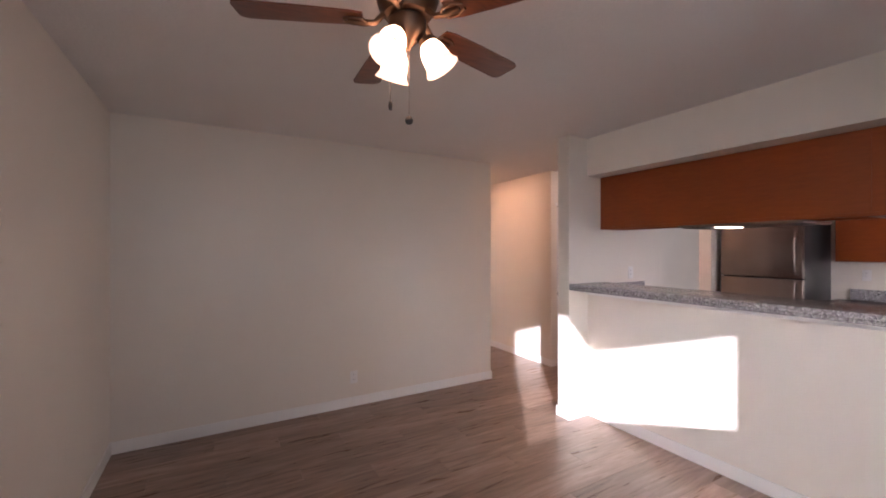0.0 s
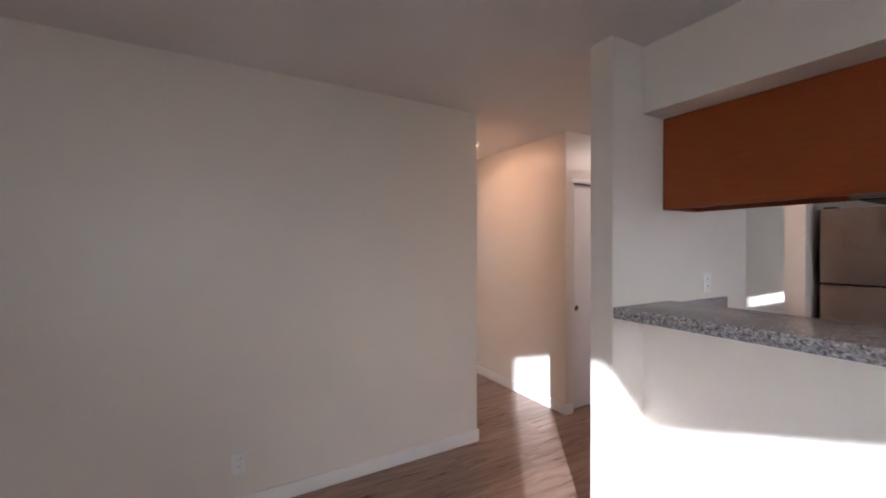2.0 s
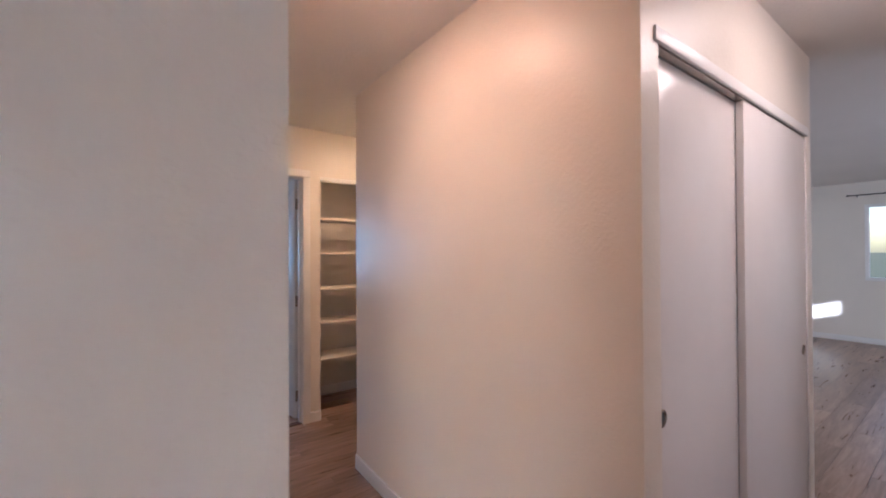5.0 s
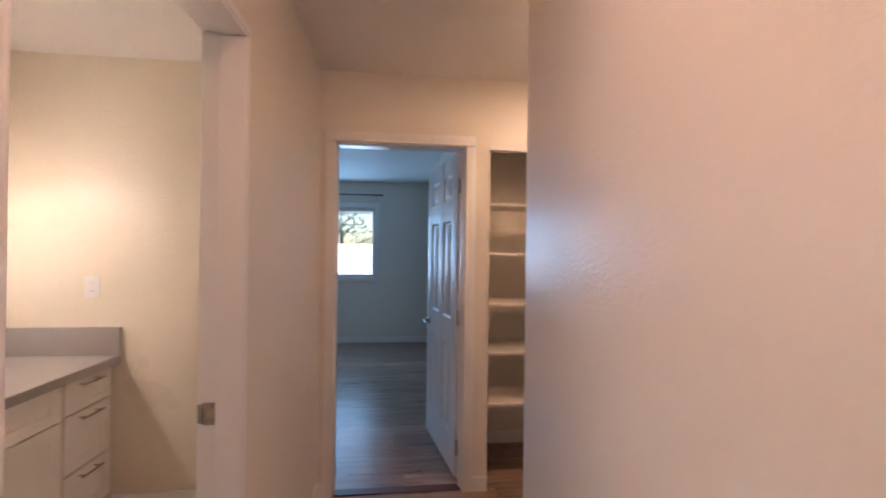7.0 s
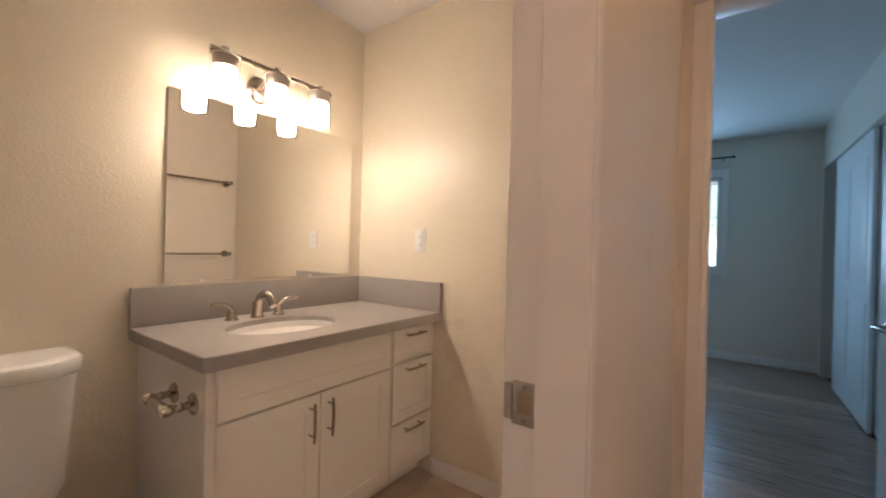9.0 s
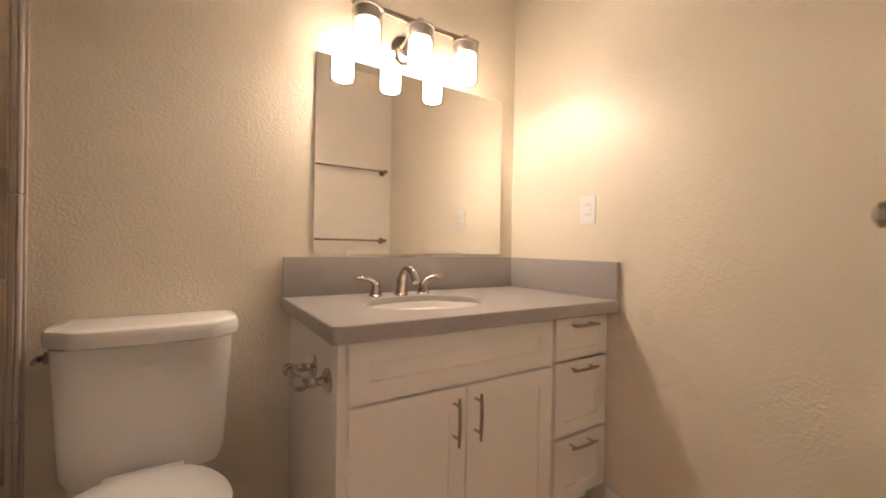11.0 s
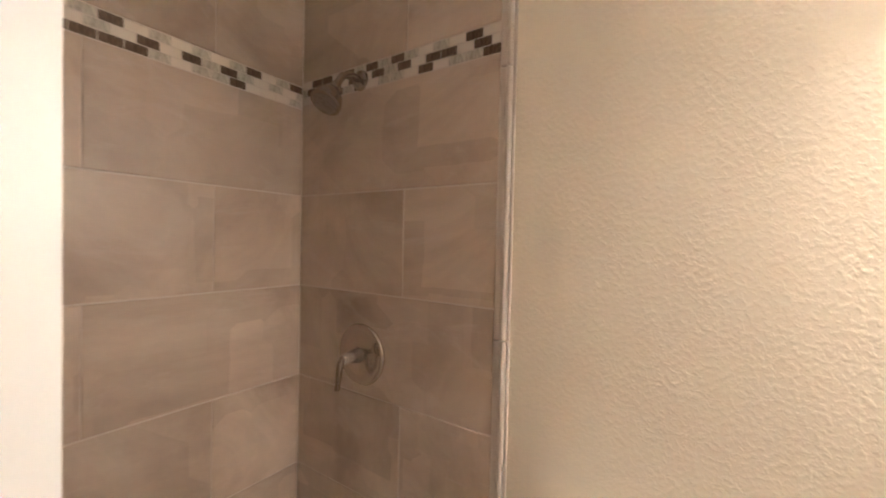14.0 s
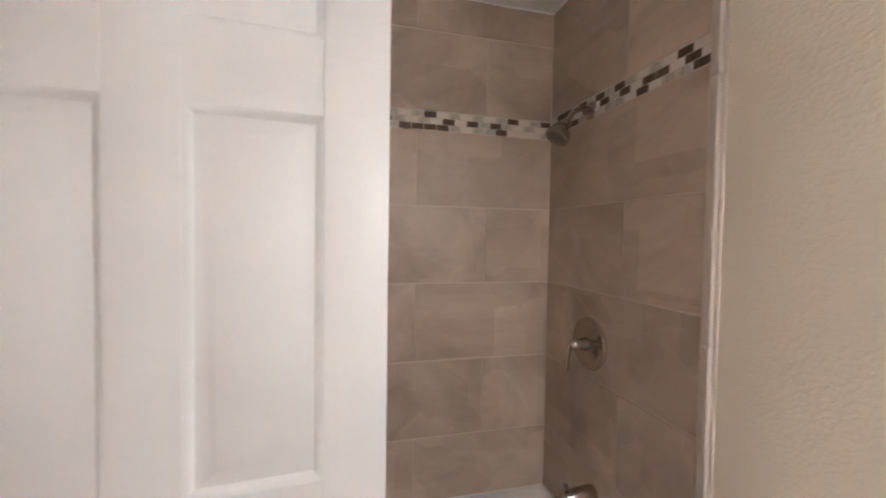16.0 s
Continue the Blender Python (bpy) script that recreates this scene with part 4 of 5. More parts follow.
# mirror with clips
mir = thing("wall_mirror", (XM, 5.83, 0.998), "frameless rectangular wall mirror above the vanity", "mirror")
part("backing", cube(XM + 0.0005, XM + 0.0035, 5.366, 6.294, 1.0, 1.770), TRIM, mir, smooth=False)
part("glass", cube(XM + 0.004, XM + 0.008, 5.364, 6.296, 0.998, 1.772, 0.001), MIRROR, mir, smooth=False)
for yy in (5.5, 6.03):
    part("clip", cube(XM + 0.0085, XM + 0.0125, yy - 0.009, yy + 0.009, 0.99, 1.006, 0.001), PLASTIC, mir)

# three-lamp vanity light
lx, lz = 1.262, 1.925
vl = thing("vanity_light", (XM, 5.735, 1.9), "brushed nickel three-lamp vanity light with glowing glass shades", "wall light")
part("back_plate", lathe(bmesh.new(), (XM, 5.735, 1.875), (1, 0, 0), [(0.062, 0), (0.062, 0.012), (0.052, 0.022), (0.03, 0.026)], 32), NICKEL, vl)
part("arm", tube(bmesh.new(), [(XM + 0.02, 5.70, 1.875), (XM + 0.06, 5.70, 1.862), (XM + 0.10, 5.70, 1.875), (XM + 0.125, 5.70, 1.9), (lx, 5.705, lz)], 0.007), NICKEL, vl)
part("arm", tube(bmesh.new(), [(XM + 0.02, 5.77, 1.875), (XM + 0.06, 5.77, 1.862), (XM + 0.10, 5.77, 1.875), (XM + 0.125, 5.77, 1.9), (lx, 5.765, lz)], 0.007), NICKEL, vl)
part("bar", cube(lx - 0.009, lx + 0.009, 5.452, 6.022, lz - 0.009, lz + 0.009, 0.002), NICKEL, vl)
for yy in (5.512, 5.737, 5.962):
    cap = part("shade_cap", lathe(bmesh.new(), (lx, yy, lz + 0.022), (0, 0, -1), [(0.013, 0), (0.014, 0.012), (0.01, 0.016), (0.01, 0.028), (0.047, 0.031), (0.058, 0.036), (0.058, 0.040), (0.05, 0.042), (0.049, 0.066), (0.044, 0.0815), (0.022, 0.0825)], 28), SATIN, vl)
    g = part("glass_shade", lathe(bmesh.new(), (lx, yy, lz - 0.0185), (0, 0, -1), [(0.054, 0), (0.054, 0.162), (0.0525, 0.162), (0.0525, 0.0)], 32, False), THINGLASS, cap, "clear glass cylinder")
    g.visible_shadow = False
    # added disc that keeps the diffuser's glow off the cap
    part("glow_stop", lathe(bmesh.new(), (lx, yy, lz - 0.0605), (0, 0, -1), [(0.046, 0), (0.047, 0.0006), (0.046, 0.0012)], 28), NICKEL, cap)
    # dark ring stands in for the refraction-dark bottom edge of the glass
    part("rim", tube(bmesh.new(), arc((lx, yy, lz - 0.1812), (1, 0, 0), (0, 1, 0), 0.0535, 0, 360, 32), 0.0012, 6), STEEL, cap)
    part("diffuser", lathe(bmesh.new(), (lx, yy, lz - 0.062), (0, 0, -1), [(0.022, 0), (0.042, 0.004), (0.045, 0.014), (0.045, 0.1), (0.042, 0.114), (0.036, 0.1165)], 28), BATHGLOW, cap, "glowing frosted inner glass")
    part("bulb", lathe(bmesh.new(), (lx, yy, lz - 0.1775), (0, 0, -1), [(0.034, 0), (0.033, 0.002), (0.004, 0.003)], 24), BULBGLOW, cap, "lit bulb face in the open shade")
    # dark ring added for the dark line round the glowing inner glass
    part("ring", tube(bmesh.new(), arc((lx, yy, lz - 0.163), (1, 0, 0), (0, 1, 0), 0.0462, 0, 360, 28), 0.0012, 6), STEEL, cap)

# toilet
to = thing("toilet", (1.4, 4.87, 0), "white porcelain two-piece toilet with closed lid", "toilet")
ty = 4.874
b = bmesh.new()
loft(b, [super_ring(1.225, ty, hx, hy, z, 5, 40) for z, hx, hy in ((0.372, 0.075, 0.165), (0.38, 0.085, 0.178), (0.42, 0.092, 0.193), (0.6, 0.1, 0.202), (0.752, 0.104, 0.21))])
part("tank", b, PORCELAIN, to)


def lid_ring(g, z):
    x0, x1, y0, y1 = 1.122 - g * 0.2, 1.335 + g, ty - 0.22 - g, ty + 0.22 + g
    pts = [(x0, y0 + 0.012), (x0 + 0.012, y0), (x1 - 0.085, y0), (x1 - 0.062, y0 + 0.008), (x1 - 0.01, y0 + 0.062), (x1, y0 + 0.08)]
    n = 6
    front = [(x1 + 0.006 * math.sin(math.pi * i / n), y0 + 0.08 + (y1 - y0 - 0.16) * i / n) for i in range(1, n)]
    back = [(p, y0 + y1 - q) for p, q in reversed(pts)]
    return [(p, q, z) for p, q in pts + front + back]


b = bmesh.new()
loft(b, [lid_ring(g, z) for g, z in ((-0.006, 0.7525), (0.004, 0.756), (0.006, 0.768), (0.006, 0.788), (0.002, 0.797), (-0.008, 0.802), (-0.03, 0.803))])
part("tank_lid", b, PORCELAIN, to)
lev = part("flush_lever", lathe(bmesh.new(), (1.262, ty - 0.212, 0.727), (0, -1, 0), [(0.016, 0), (0.016, 0.006), (0.008, 0.01), (0.008, 0.02)], 18), NICKEL, to, "chrome flush lever")
part("lever_arm", tube(bmesh.new(), [(1.262, ty - 0.229, 0.727), (1.272, ty - 0.231, 0.726), (1.29, ty - 0.23, 0.722)], [0.008, 0.007, 0.008]), NICKEL, lev)


def egg(cx, hx, hy, z, n=40):
    out = []
    for i in range(n):
        a = 2 * math.pi * i / n
        c, s = math.cos(a), math.sin(a)
        out.append((cx + hx * (1.08 * c if c > 0 else 0.92 * c), ty + hy * s * (1 - 0.12 * max(c, 0)), z))
    return out


b = bmesh.new()
loft(b, [egg(cx, hx, hy, z) for z, cx, hx, hy in ((0.0, 1.46, 0.2, 0.125), (0.02, 1.46, 0.2, 0.125), (0.1, 1.46, 0.19, 0.11), (0.2, 1.48, 0.2, 0.12), (0.3, 1.54, 0.235, 0.165), (0.36, 1.57, 0.25, 0.185), (0.385, 1.57, 0.25, 0.187))])
bx(b, 1.15, 1.4, ty - 0.12, ty + 0.12, 0.2, 0.371, 0.03, 3)
part("bowl", b, PORCELAIN, to)
b = bmesh.new()
loft(b, [egg(1.575, hx, hy, z) for z, hx, hy in ((0.386, 0.25, 0.187), (0.39, 0.256, 0.192), (0.402, 0.256, 0.192), (0.405, 0.252, 0.189))])
part("seat", b, PORCELAIN, to)
b = bmesh.new()
loft(b, [egg(1.575, hx, hy, z) for z, hx, hy in ((0.406, 0.25, 0.188), (0.41, 0.255, 0.191), (0.42, 0.254, 0.19), (0.426, 0.24, 0.178), (0.428, 0.18, 0.13))])
bx(b, 1.338, 1.40, ty - 0.09, ty + 0.09, 0.388, 0.42, 0.008)
part("seat_lid", b, PORCELAIN, to)

# paper holder on the vanity's side
tp = thing("paper_holder", (1.53, 5.285, 0.667), "brushed nickel toilet paper holder on the vanity side", "paper holder")
for x in (1.457, 1.602):
    pz = 0.667
    po = part("post", lathe(bmesh.new(), (x, 5.287, pz), (0, -1, 0), [(0.034, 0), (0.034, 0.004), (0.03, 0.007), (0.024, 0.010), (0.014, 0.015), (0.011, 0.024), (0.0125, 0.034), (0.015, 0.04), (0.012, 0.046), (0.0115, 0.055), (0.017, 0.064), (0.019, 0.074), (0.014, 0.087), (0.003, 0.091)], 20), NICKEL, tp)
part("roller", tube(bmesh.new(), [(1.468, 5.215, 0.667), (1.5, 5.215, 0.667), (1.501, 5.215, 0.667), (1.558, 5.215, 0.667), (1.559, 5.215, 0.667), (1.591, 5.215, 0.667)], [0.011, 0.012, 0.014, 0.014, 0.012, 0.011], 14), NICKEL, tp)

# towel bars on the wall by the door
for z in (1.637, 1.075):
    tb = thing("towel_bar", (BE, 6.0, z), "brushed nickel towel bar on the bathroom wall", "towel bar", "towel bars")
    for yy in (5.605, 6.30):
        part("post", lathe(bmesh.new(), (BE, yy, z), (-1, 0, 0), [(0.026, 0), (0.026, 0.005), (0.014, 0.01), (0.011, 0.062), (0.015, 0.07), (0.015, 0.09), (0.008, 0.095)], 20), NICKEL, tb)
    part("bar", tube(bmesh.new(), [(BE - 0.08, 5.61, z), (BE - 0.08, 6.295, z)], 0.008), NICKEL, tb)

# bathtub
tub = thing("bathtub", (1.88, 4.18, 0), "white built-in bathtub under the tiled walls", "bathtub")
b = bmesh.new()
x0, x1, y0, y1 = XM + 0.012, BE - 0.002, 3.818, 4.535
cx, cy = (x0 + x1) / 2, (y0 + y1) / 2
hx, hy = (x1 - x0) / 2, (y1 - y0) / 2
loft(b, [super_ring(cx, cy, hx, hy, z, 60, 48) for z in (0.0, 0.35)] + [super_ring(cx, cy, hx - 0.003, hy - 0.003, 0.357, 60, 48), super_ring(cx, cy, hx - 0.07, hy - 0.075, 0.359, 8, 48), super_ring(cx, cy, hx - 0.085, hy - 0.09, 0.345, 6, 48), super_ring(cx, cy, hx - 0.13, hy - 0.12, 0.15, 5, 48), super_ring(cx, cy, hx - 0.2, hy - 0.17, 0.07, 4, 48)])
part("shell", b, PORCELAIN, tub)
part("overflow", lathe(bmesh.new(), (1.222, 4.18, 0.275), (1, 0, 0.1), [(0.035, 0), (0.035, 0.006), (0.025, 0.01)], 24), NICKEL, tub)
part("drain", lathe(bmesh.new(), (1.42, 4.18, 0.07), (0, 0, 1), [(0.03, 0), (0.03, 0.004), (0.01, 0.006)], 20), NICKEL, tub)

TX = XM + 0.012
sv = thing("shower_valve", (TX, 4.115, 1.043), "brushed nickel shower valve with a single lever on the tiles", "shower valve")
part("plate", lathe(bmesh.new(), (TX, 4.115, 1.043), (1, 0, 0), [(0.091, 0), (0.092, 0.005), (0.089, 0.010), (0.082, 0.011), (0.076, 0.008), (0.06, 0.009), (0.04, 0.012), (0.03, 0.014)], 40), NICKEL, sv)
h = part("hub", lathe(bmesh.new(), (TX + 0.012, 4.115, 1.043), (1, 0, 0), [(0.024, 0), (0.022, 0.01), (0.017, 0.03), (0.016, 0.06), (0.012, 0.066)], 24), NICKEL, sv)
part("lever", tube(bmesh.new(), [(TX + 0.05, 4.115, 1.043), (TX + 0.066, 4.113, 1.045), (TX + 0.078, 4.109, 1.033), (TX + 0.08, 4.106, 1.003), (TX + 0.083, 4.103, 0.955)], [0.012, 0.011, 0.01, 0.009, 0.0075], 12), NICKEL, h)
hd = thing("shower", (TX, 4.09, 1.85), "brushed nickel shower head on a curved arm", "shower head")
part("flange", lathe(bmesh.new(), (TX, 4.09, 1.858), (1, 0, 0), [(0.03, 0), (0.028, 0.006), (0.014, 0.012)], 24), NICKEL, hd)
part("arm", tube(bmesh.new(), [(TX, 4.09, 1.858), (TX + 0.04, 4.09, 1.862), (TX + 0.075, 4.095, 1.845), (TX + 0.105, 4.10, 1.805)], 0.0105, 12), NICKEL, hd)
axh = Vector((0.55, 0.05, -0.83)).normalized()
part("head", lathe(bmesh.new(), Vector((TX + 0.1, 4.10, 1.81)), axh, [(0.013, 0), (0.017, 0.008), (0.016, 0.02), (0.022, 0.028), (0.034, 0.042), (0.041, 0.062), (0.042, 0.075), (0.036, 0.078)], 28), NICKEL, hd)
part("face", lathe(bmesh.new(), Vector((TX + 0.1, 4.10, 1.81)) + axh * 0.0785, axh, [(0.034, 0), (0.03, 0.002)], 24), STEEL, hd)
ts = thing("tub_spout", (TX, 4.155, 0.52), "brushed nickel tub spout on the tiled wall", "tub spout")
part("body", tube(bmesh.new(), [(TX, 4.155, 0.535), (TX + 0.05, 4.155, 0.535), (TX + 0.1, 4.155, 0.532), (TX + 0.128, 4.155, 0.515), (TX + 0.132, 4.155, 0.498)], [0.03, 0.028, 0.026, 0.024, 0.021], 16), NICKEL, ts)
part("diverter", lathe(bmesh.new(), (TX + 0.105, 4.155, 0.556), (0, 0, 1), [(0.004, 0), (0.004, 0.012), (0.008, 0.014), (0.007, 0.024)], 12), NICKEL, ts)

# ---------------------------------------------------------------- tiled walls
rng = random.Random(7)
ZR = [0.36, 0.617, 0.922, 1.227, 1.527, 1.828]
ROWS = list(zip(ZR, ZR[1:])) + [(1.9, 2.195), (2.195, 2.335)]
G = 0.0021


def tile_mesh(w, h, d=0.01, c=0.0012):
    """A tile with chamfered edges, lying in x, z; its face looks to +y."""
    bm = bmesh.new()
    loft(bm, [[(c0 - w * 0, 0, z) for c0, z in ((0, 0), (w, 0), (w, h), (0, h))], [(c0, d - c, z) for c0, z in ((0, 0), (w, 0), (w, h), (0, h))], [(c0, d, z) for c0, z in ((c, c), (w - c, c), (w - c, h - c), (c, h - c))]])
    bmesh.ops.recalc_face_normals(bm, faces=bm.faces)
    me = bpy.data.meshes.new("tile")
    bm.to_mesh(me)
    bm.free()
    return me


TILES = {}


def lay(name, parent, m, w, h, place, turn):
    key = (m.name, round(w, 4), round(h, 4))
    if key not in TILES:
        TILES[key] = tile_mesh(w, h) if name == "tile" else tile_mesh(w, h, 0.009, 0.001)
        TILES[key].materials.append(m)
    ob = new(name, TILES[key])
    ob.parent = parent
    ob.location, ob.rotation_euler = place, (0, 0, turn)


def tiled(name, start, way, length, joints, bed, label, band=1.828, gv=G, glazes=(MOS_W, MOS_D, MOS_G, MOS_G)):
    """Tiles on a wall: start is its lower corner at the wall's left end seen from the tub, way the direction along it."""
    w = structure(name, bed, GROUT, label, "wall tiles")
    sx, sy = start
    turn = math.atan2(way[1], way[0])
    for k, (z0, z1) in enumerate(ROWS):
        z0, z1 = (band + 0.072 if z0 == 1.9 else z0), (band if z1 == 1.828 else z1)
        cuts = [0.0] + [j for j in (joints[2] if k == 6 and len(joints) > 2 else joints[k % 2]) if 0.03 < j < length - 0.03] + [length]
        for a, b2 in zip(cuts, cuts[1:]):
            lay("tile", w, TILE, b2 - a - 2 * gv, z1 - z0 - 2 * G, (sx + way[0] * (a + gv), sy + way[1] * (a + gv), z0 + G), turn)
    rh = (1.9 - 1.828) / 3
    last = None
    for r in range(3):
        a = -0.024 * (r % 2)
        while a < length - 0.006:
            p, q = max(a, 0), min(a + 0.049, length)
            if q - p > 0.006:
                glaze = rng.choice([c for c in glazes if c is not last or rng.random() < 0.4])
                last = glaze
                lay("mosaic_piece", w, glaze, q - p - 0.002, rh - 0.002, (sx + way[0] * (p + 0.001), sy + way[1] * (p + 0.001), band + r * rh + 0.001), turn)
            a += 0.049
    return w


# south wall runs west to east, west wall north to south, east wall south to north
tiled("wall_tiles_south", (XM + 0.012, 3.8065), (1, 0), BE - XM - 0.024, ([0.565, 1.175], [0.283, 0.893, 1.503]), cube(XM + 0.003, BE - 0.003, 3.8062, 3.8145, 0.36, 2.335), "grey-brown stone-look tiles with a mosaic band behind the tub", 1.818, 0.0009)
tiled("wall_tiles_west", (XM + 0.002, 4.549), (0, -1), 4.549 - 3.8165, ([], [0.284], [0.542]), cube(XM + 0.001, XM + 0.0095, 3.8165, 4.549, 0.36, 2.335), "grey-brown stone-look tiles with a mosaic band at the shower", 1.832, G, (MOS_W, MOS_D, MOS_D, MOS_G))
tiled("wall_tiles_east", (BE - 0.002, 3.8165), (0, 1), 4.53 - 3.8165, ([0.45], [0.155]), cube(BE - 0.0095, BE - 0.001, 3.8165, 4.53, 0.36, 2.335), "grey-brown stone-look tiles with a mosaic band beside the door")
tt = thing("tile_edge_trim", (XM, 4.575, 0), "white bullnose trim strip at the tile edge", "trim", kind="structure")
zt = [0.0, 0.53, 1.155, 1.795, 2.335]
for z0, z1 in zip(zt, zt[1:]):
    part("trim_piece", cube(XM, XM + 0.013, 4.550, 4.565, z0 + 0.001, z1 - 0.001, 0.004, 3), BULLNOSE, tt)
    part("trim_piece", cube(XM, XM + 0.017, 4.5655, 4.578, z0 + 0.001, z1 - 0.001, 0.006, 3), BULLNOSE, tt)
    part("caulk", cube(XM, XM + 0.007, 4.5785, 4.586, z0, z1, 0.003), BULLNOSE, tt)

ck = thing("ceiling_caulk", (1.88, 3.83, 2.33), "uneven white caulk line between tiles and ceiling", "trim", kind="structure")
part("caulk", tube(bmesh.new(), [(1.13 + 0.1 * i, 3.819, 2.331 + 0.002 * math.sin(i * 2.1)) for i in range(16)], [0.003 + 0.0014 * math.sin(i * 1.7) for i in range(16)], 6), TRIM, ck)
part("caulk", tube(bmesh.new(), [(1.13, 3.82 + 0.09 * i, 2.331 + 0.002 * math.sin(i * 1.3)) for i in range(9)], [0.003 + 0.0012 * math.sin(i * 2.3) for i in range(9)], 6), TRIM, ck)

# bathroom floor tiles
bf = structure("floor_bathroom", cube(XM, BE, 4.54, YN, -0.007, -0.003), GROUT, "tan stone-look tile floor of the bathroom", "floor")
FT = {}
for i in range(6):
    for j in range(4):
        px, py = XM + 0.004 + i * 0.305, 4.54 + 0.004 + j * 0.46
        w, h = min(0.302, BE - px - 0.002), min(0.457, YN - py - 0.002)
        if w < 0.02 or h < 0.02:
            continue
        key = (round(w, 3), round(h, 3))
        if key not in FT:
            me = bpy.data.meshes.new("tile")
            bm = bx(bmesh.new(), 0, w, 0, h, -0.004, 0.0035, 0.001, 1)
            bm.to_mesh(me)
            bm.free()
            me.materials.append(BATHFLOOR)
            FT[key] = me
        ob = new("tile", FT[key])
        ob.parent, ob.location = bf, (px, py, 0)

# ---------------------------------------------------------------- outside
# unseen panel, added so its slanted edge cuts the sun patch on the half wall
aw = thing("sun_blocker", (0.5, -1.3, 1.7), "unseen flat panel with a slanted end, added to shape the sun patch", "awning")
part("panel", prism(bmesh.new(), [(-0.28, 2.12), (0.055, 1.735), (1.5, 1.735), (1.5, 2.5), (-0.28, 2.5)], -1.3, -1.285, "y"), SUN_BLOCK, aw, smooth=False)
for x in (0.1, 1.4):
    part("bracket", tube(bmesh.new(), [(x, -1.285, 2.4), (x, -1.12, 2.4)], 0.012), STEEL, aw)
fence = thing("garden_fence", (2, 15, -0.25), "pale painted board fence in the sun outside", "fence")
for i in range(60):
    x = -6 + i * 0.2
    part("board", cube(x, x + 0.188, 15, 15.03, -0.25, 1.55 + 0.01 * rng.random()), BRICKFENCE, fence, smooth=False)
for z in (0.2, 1.2):
    part("rail", cube(-6, 6, 15.031, 15.08, z, z + 0.09), BRICKFENCE, fence, smooth=False)
for tx, ty2, hgt in ((0.0, 26, 3.6), (3.9, 30, 4.4), (-2.5, 19, 4.0)):
    tr = thing("tree", (tx, ty2, -0.25), "leafy green tree behind the garden fence", "tree", "trees outside")
    limbs = tube(bmesh.new(), [(tx, ty2, -0.25), (tx + 0.05, ty2, 1.2), (tx - 0.05, ty2 + 0.1, 2.6), (tx, ty2, hgt - 0.8)], [0.16, 0.12, 0.09, 0.03], 8)
    tips = []
    for k in range(9):
        a, z = k * 2.4, 1.2 + 0.3 * k
        e = Vector((tx + math.cos(a) * (1.3 - 0.06 * k), ty2 + math.sin(a) * (1.3 - 0.06 * k), z + 0.7))
        tube(limbs, [(tx, ty2, z), (tx + math.cos(a) * 0.6, ty2 + math.sin(a) * 0.6, z + 0.4), e], [0.05, 0.035, 0.012], 6)
        tips.append(e)
    part("trunk", limbs, BARK, tr)
    vs, fs = [], []
    for k in range(1300):
        t0 = rng.choice(tips)
        c = t0 + Vector((rng.gauss(0, 0.42), rng.gauss(0, 0.42), rng.gauss(0, 0.36)))
        u = Vector((rng.gauss(0, 1), rng.gauss(0, 1), rng.gauss(0, 1))).normalized()
        v = u.orthogonal().normalized()
        n0 = len(vs)
        vs += [c - u * 0.09, c + v * 0.035, c + u * 0.09, c - v * 0.035]
        fs.append((n0, n0 + 1, n0 + 2, n0 + 3))
    me = bpy.data.meshes.new("crown")
    me.from_pydata([tuple(p - Vector((tx, ty2, -0.25))) for p in vs], [], fs)
    me.materials.append(LEAF)
    ob = new("crown", me)
    ob.parent = tr

# ---------------------------------------------------------------- floor planks
PW, PL = 0.181, 1.22
MESH = {}


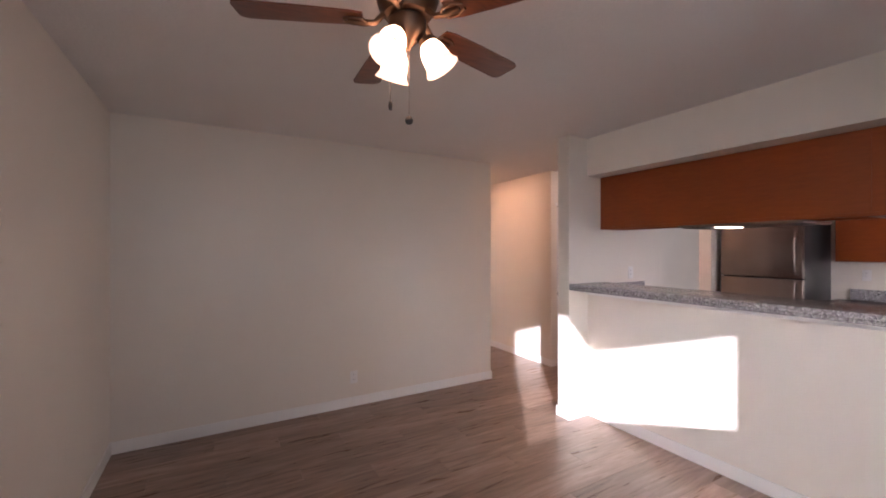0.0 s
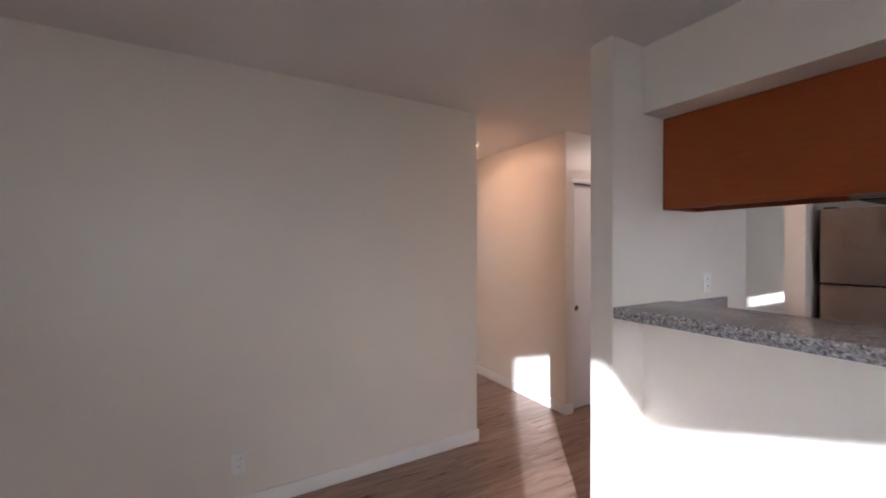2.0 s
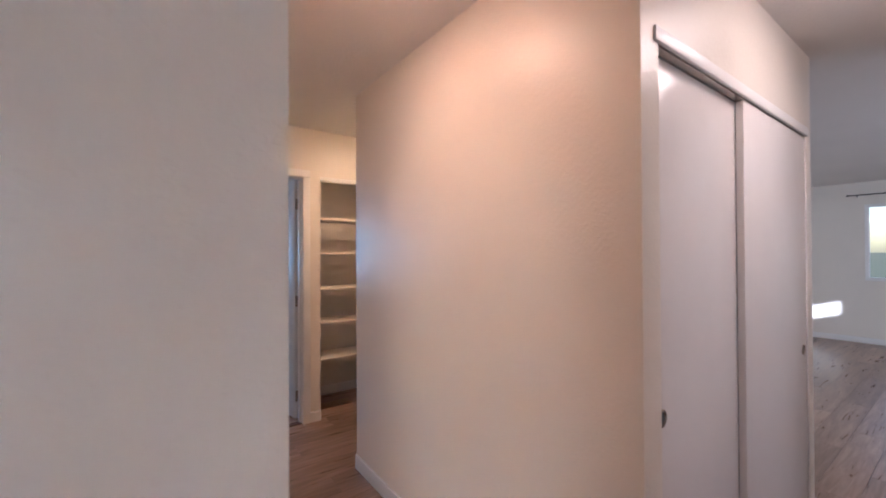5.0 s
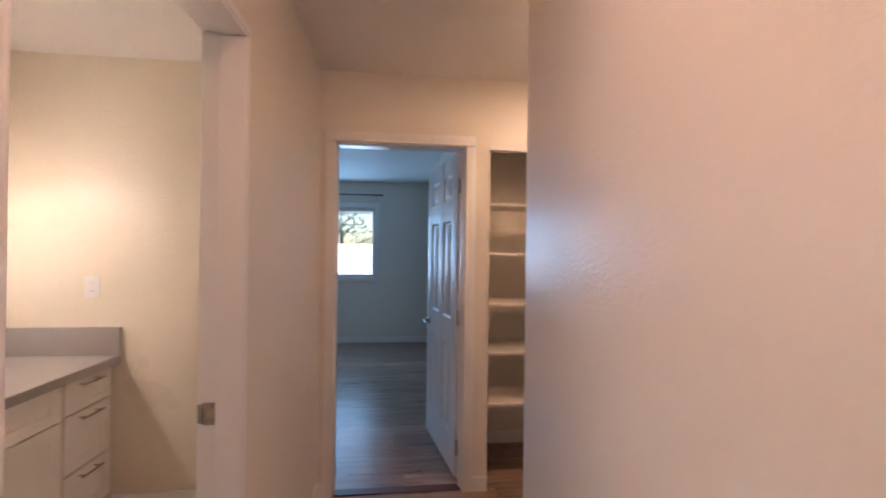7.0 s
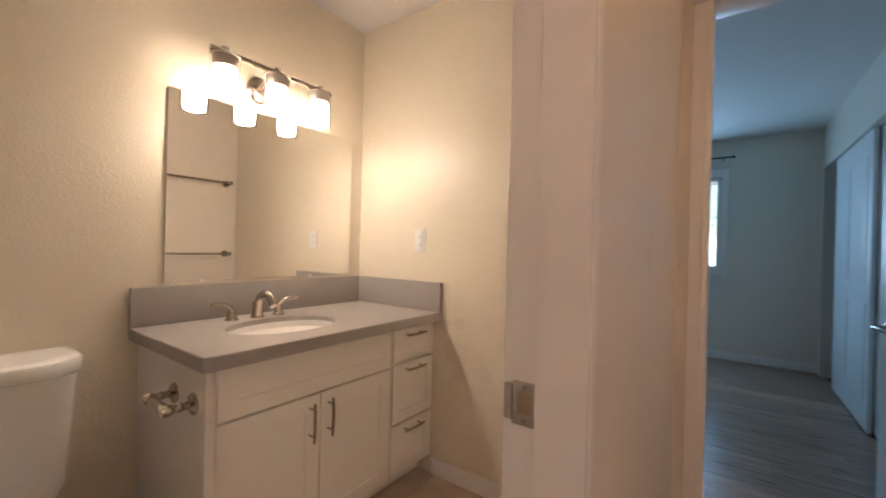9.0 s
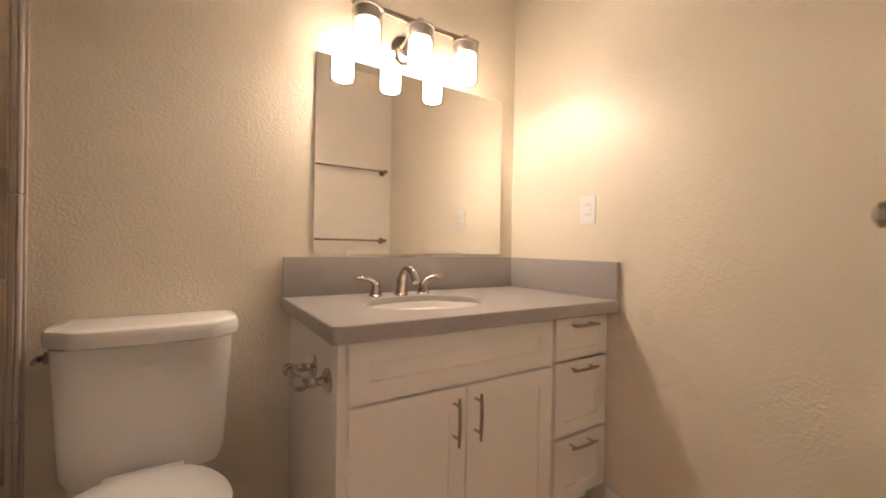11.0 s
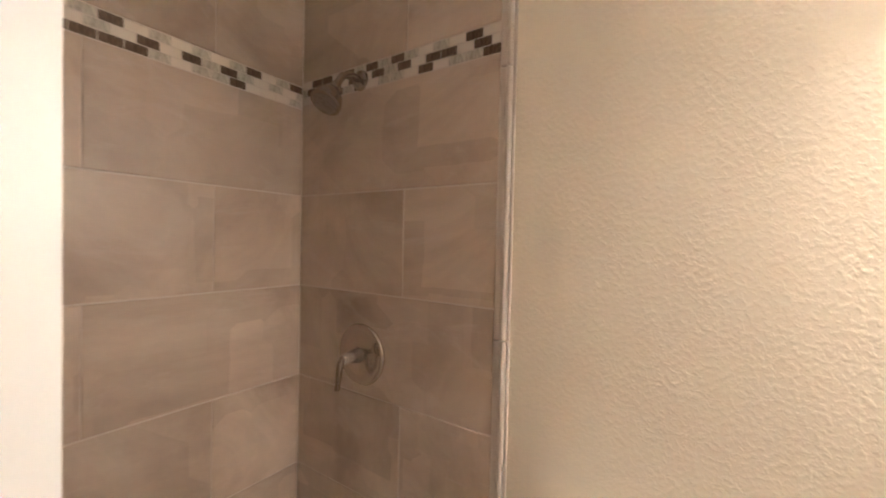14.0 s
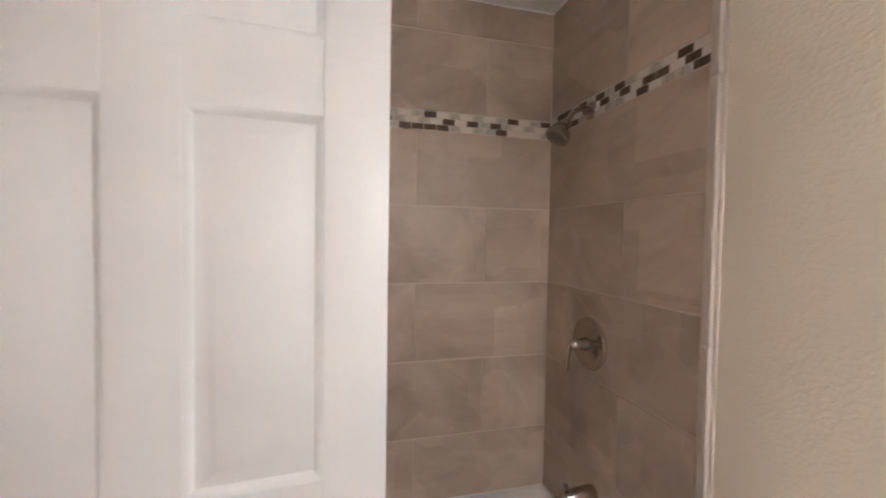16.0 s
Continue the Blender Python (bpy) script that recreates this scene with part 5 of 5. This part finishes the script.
def plank(x0, x1, y0):
    w = round(x1 - x0, 3)
    if w < 0.03:
        return
    if w not in MESH:
        me = bpy.data.meshes.new("plank")
        bm = bmesh.new()
        c, a, q = 0.0007, w - 0.0004, PW - 0.0004
        loft(bm, [[(0.0004, 0.0004, -0.0065), (a, 0.0004, -0.0065), (a, q, -0.0065), (0.0004, q, -0.0065)], [(0.0004, 0.0004, -c), (a, 0.0004, -c), (a, q, -c), (0.0004, q, -c)],
                  [(0.0004 + c, 0.0004 + c, 0), (a - c, 0.0004 + c, 0), (a - c, q - c, 0), (0.0004 + c, q - c, 0)]])
        bmesh.ops.recalc_face_normals(bm, faces=bm.faces)
        bm.to_mesh(me)
        bm.free()
        me.materials.append(PLANK)
        MESH[w] = me
    ob = new("plank", MESH[w])
    ob.parent, ob.location = floor, (x0, y0, 0)


far_bm = bmesh.new()
row = 0
y = -1.02
while y < 10.2:
    if y < 2.3:
        spans = [(-0.6, 2.95)]
    elif y < 3.62:
        spans = [(-0.6, 5.55)]
    elif y < 6.35:
        spans = [(2.7, 4.7)]
    else:
        spans = [(0.15, 3.7 if y > 6.95 else 4.5)]
    off = (row * 0.43) % PL
    for s0, s1 in spans:
        x = s0
        nxt = s0 + PL - off
        while x < s1 - 0.01:
            e = min(nxt, s1)
            plank(x, e, y)
            x, nxt = e, e + PL
    if y < 5.4:
        s0 = 3.0 if y < 2.3 else 5.55
        x, nxt = s0, s0 + PL - off
        while x < 11.4:
            e = min(nxt, 11.4)
            if not (2.3 < y and x < 5.5):
                bx(far_bm, x + 0.0008, e - 0.0008, y + 0.0008, y + PW - 0.0008, -0.0065, 0.0)
            x, nxt = e, e + PL
    y += PW
    row += 1
FARPLANK = PLANK.copy()
FARPLANK.name = "vinyl_plank_joined"
nt = FARPLANK.node_tree
geo = nt.nodes.new("ShaderNodeNewGeometry")
for l in list(nt.links):
    if l.from_node.bl_idname == "ShaderNodeObjectInfo":
        nt.links.new(geo.outputs["Random Per Island"], l.to_socket)
far = part("planks", far_bm, FARPLANK, floor, smooth=False)
tagged(far, kind="stuff")
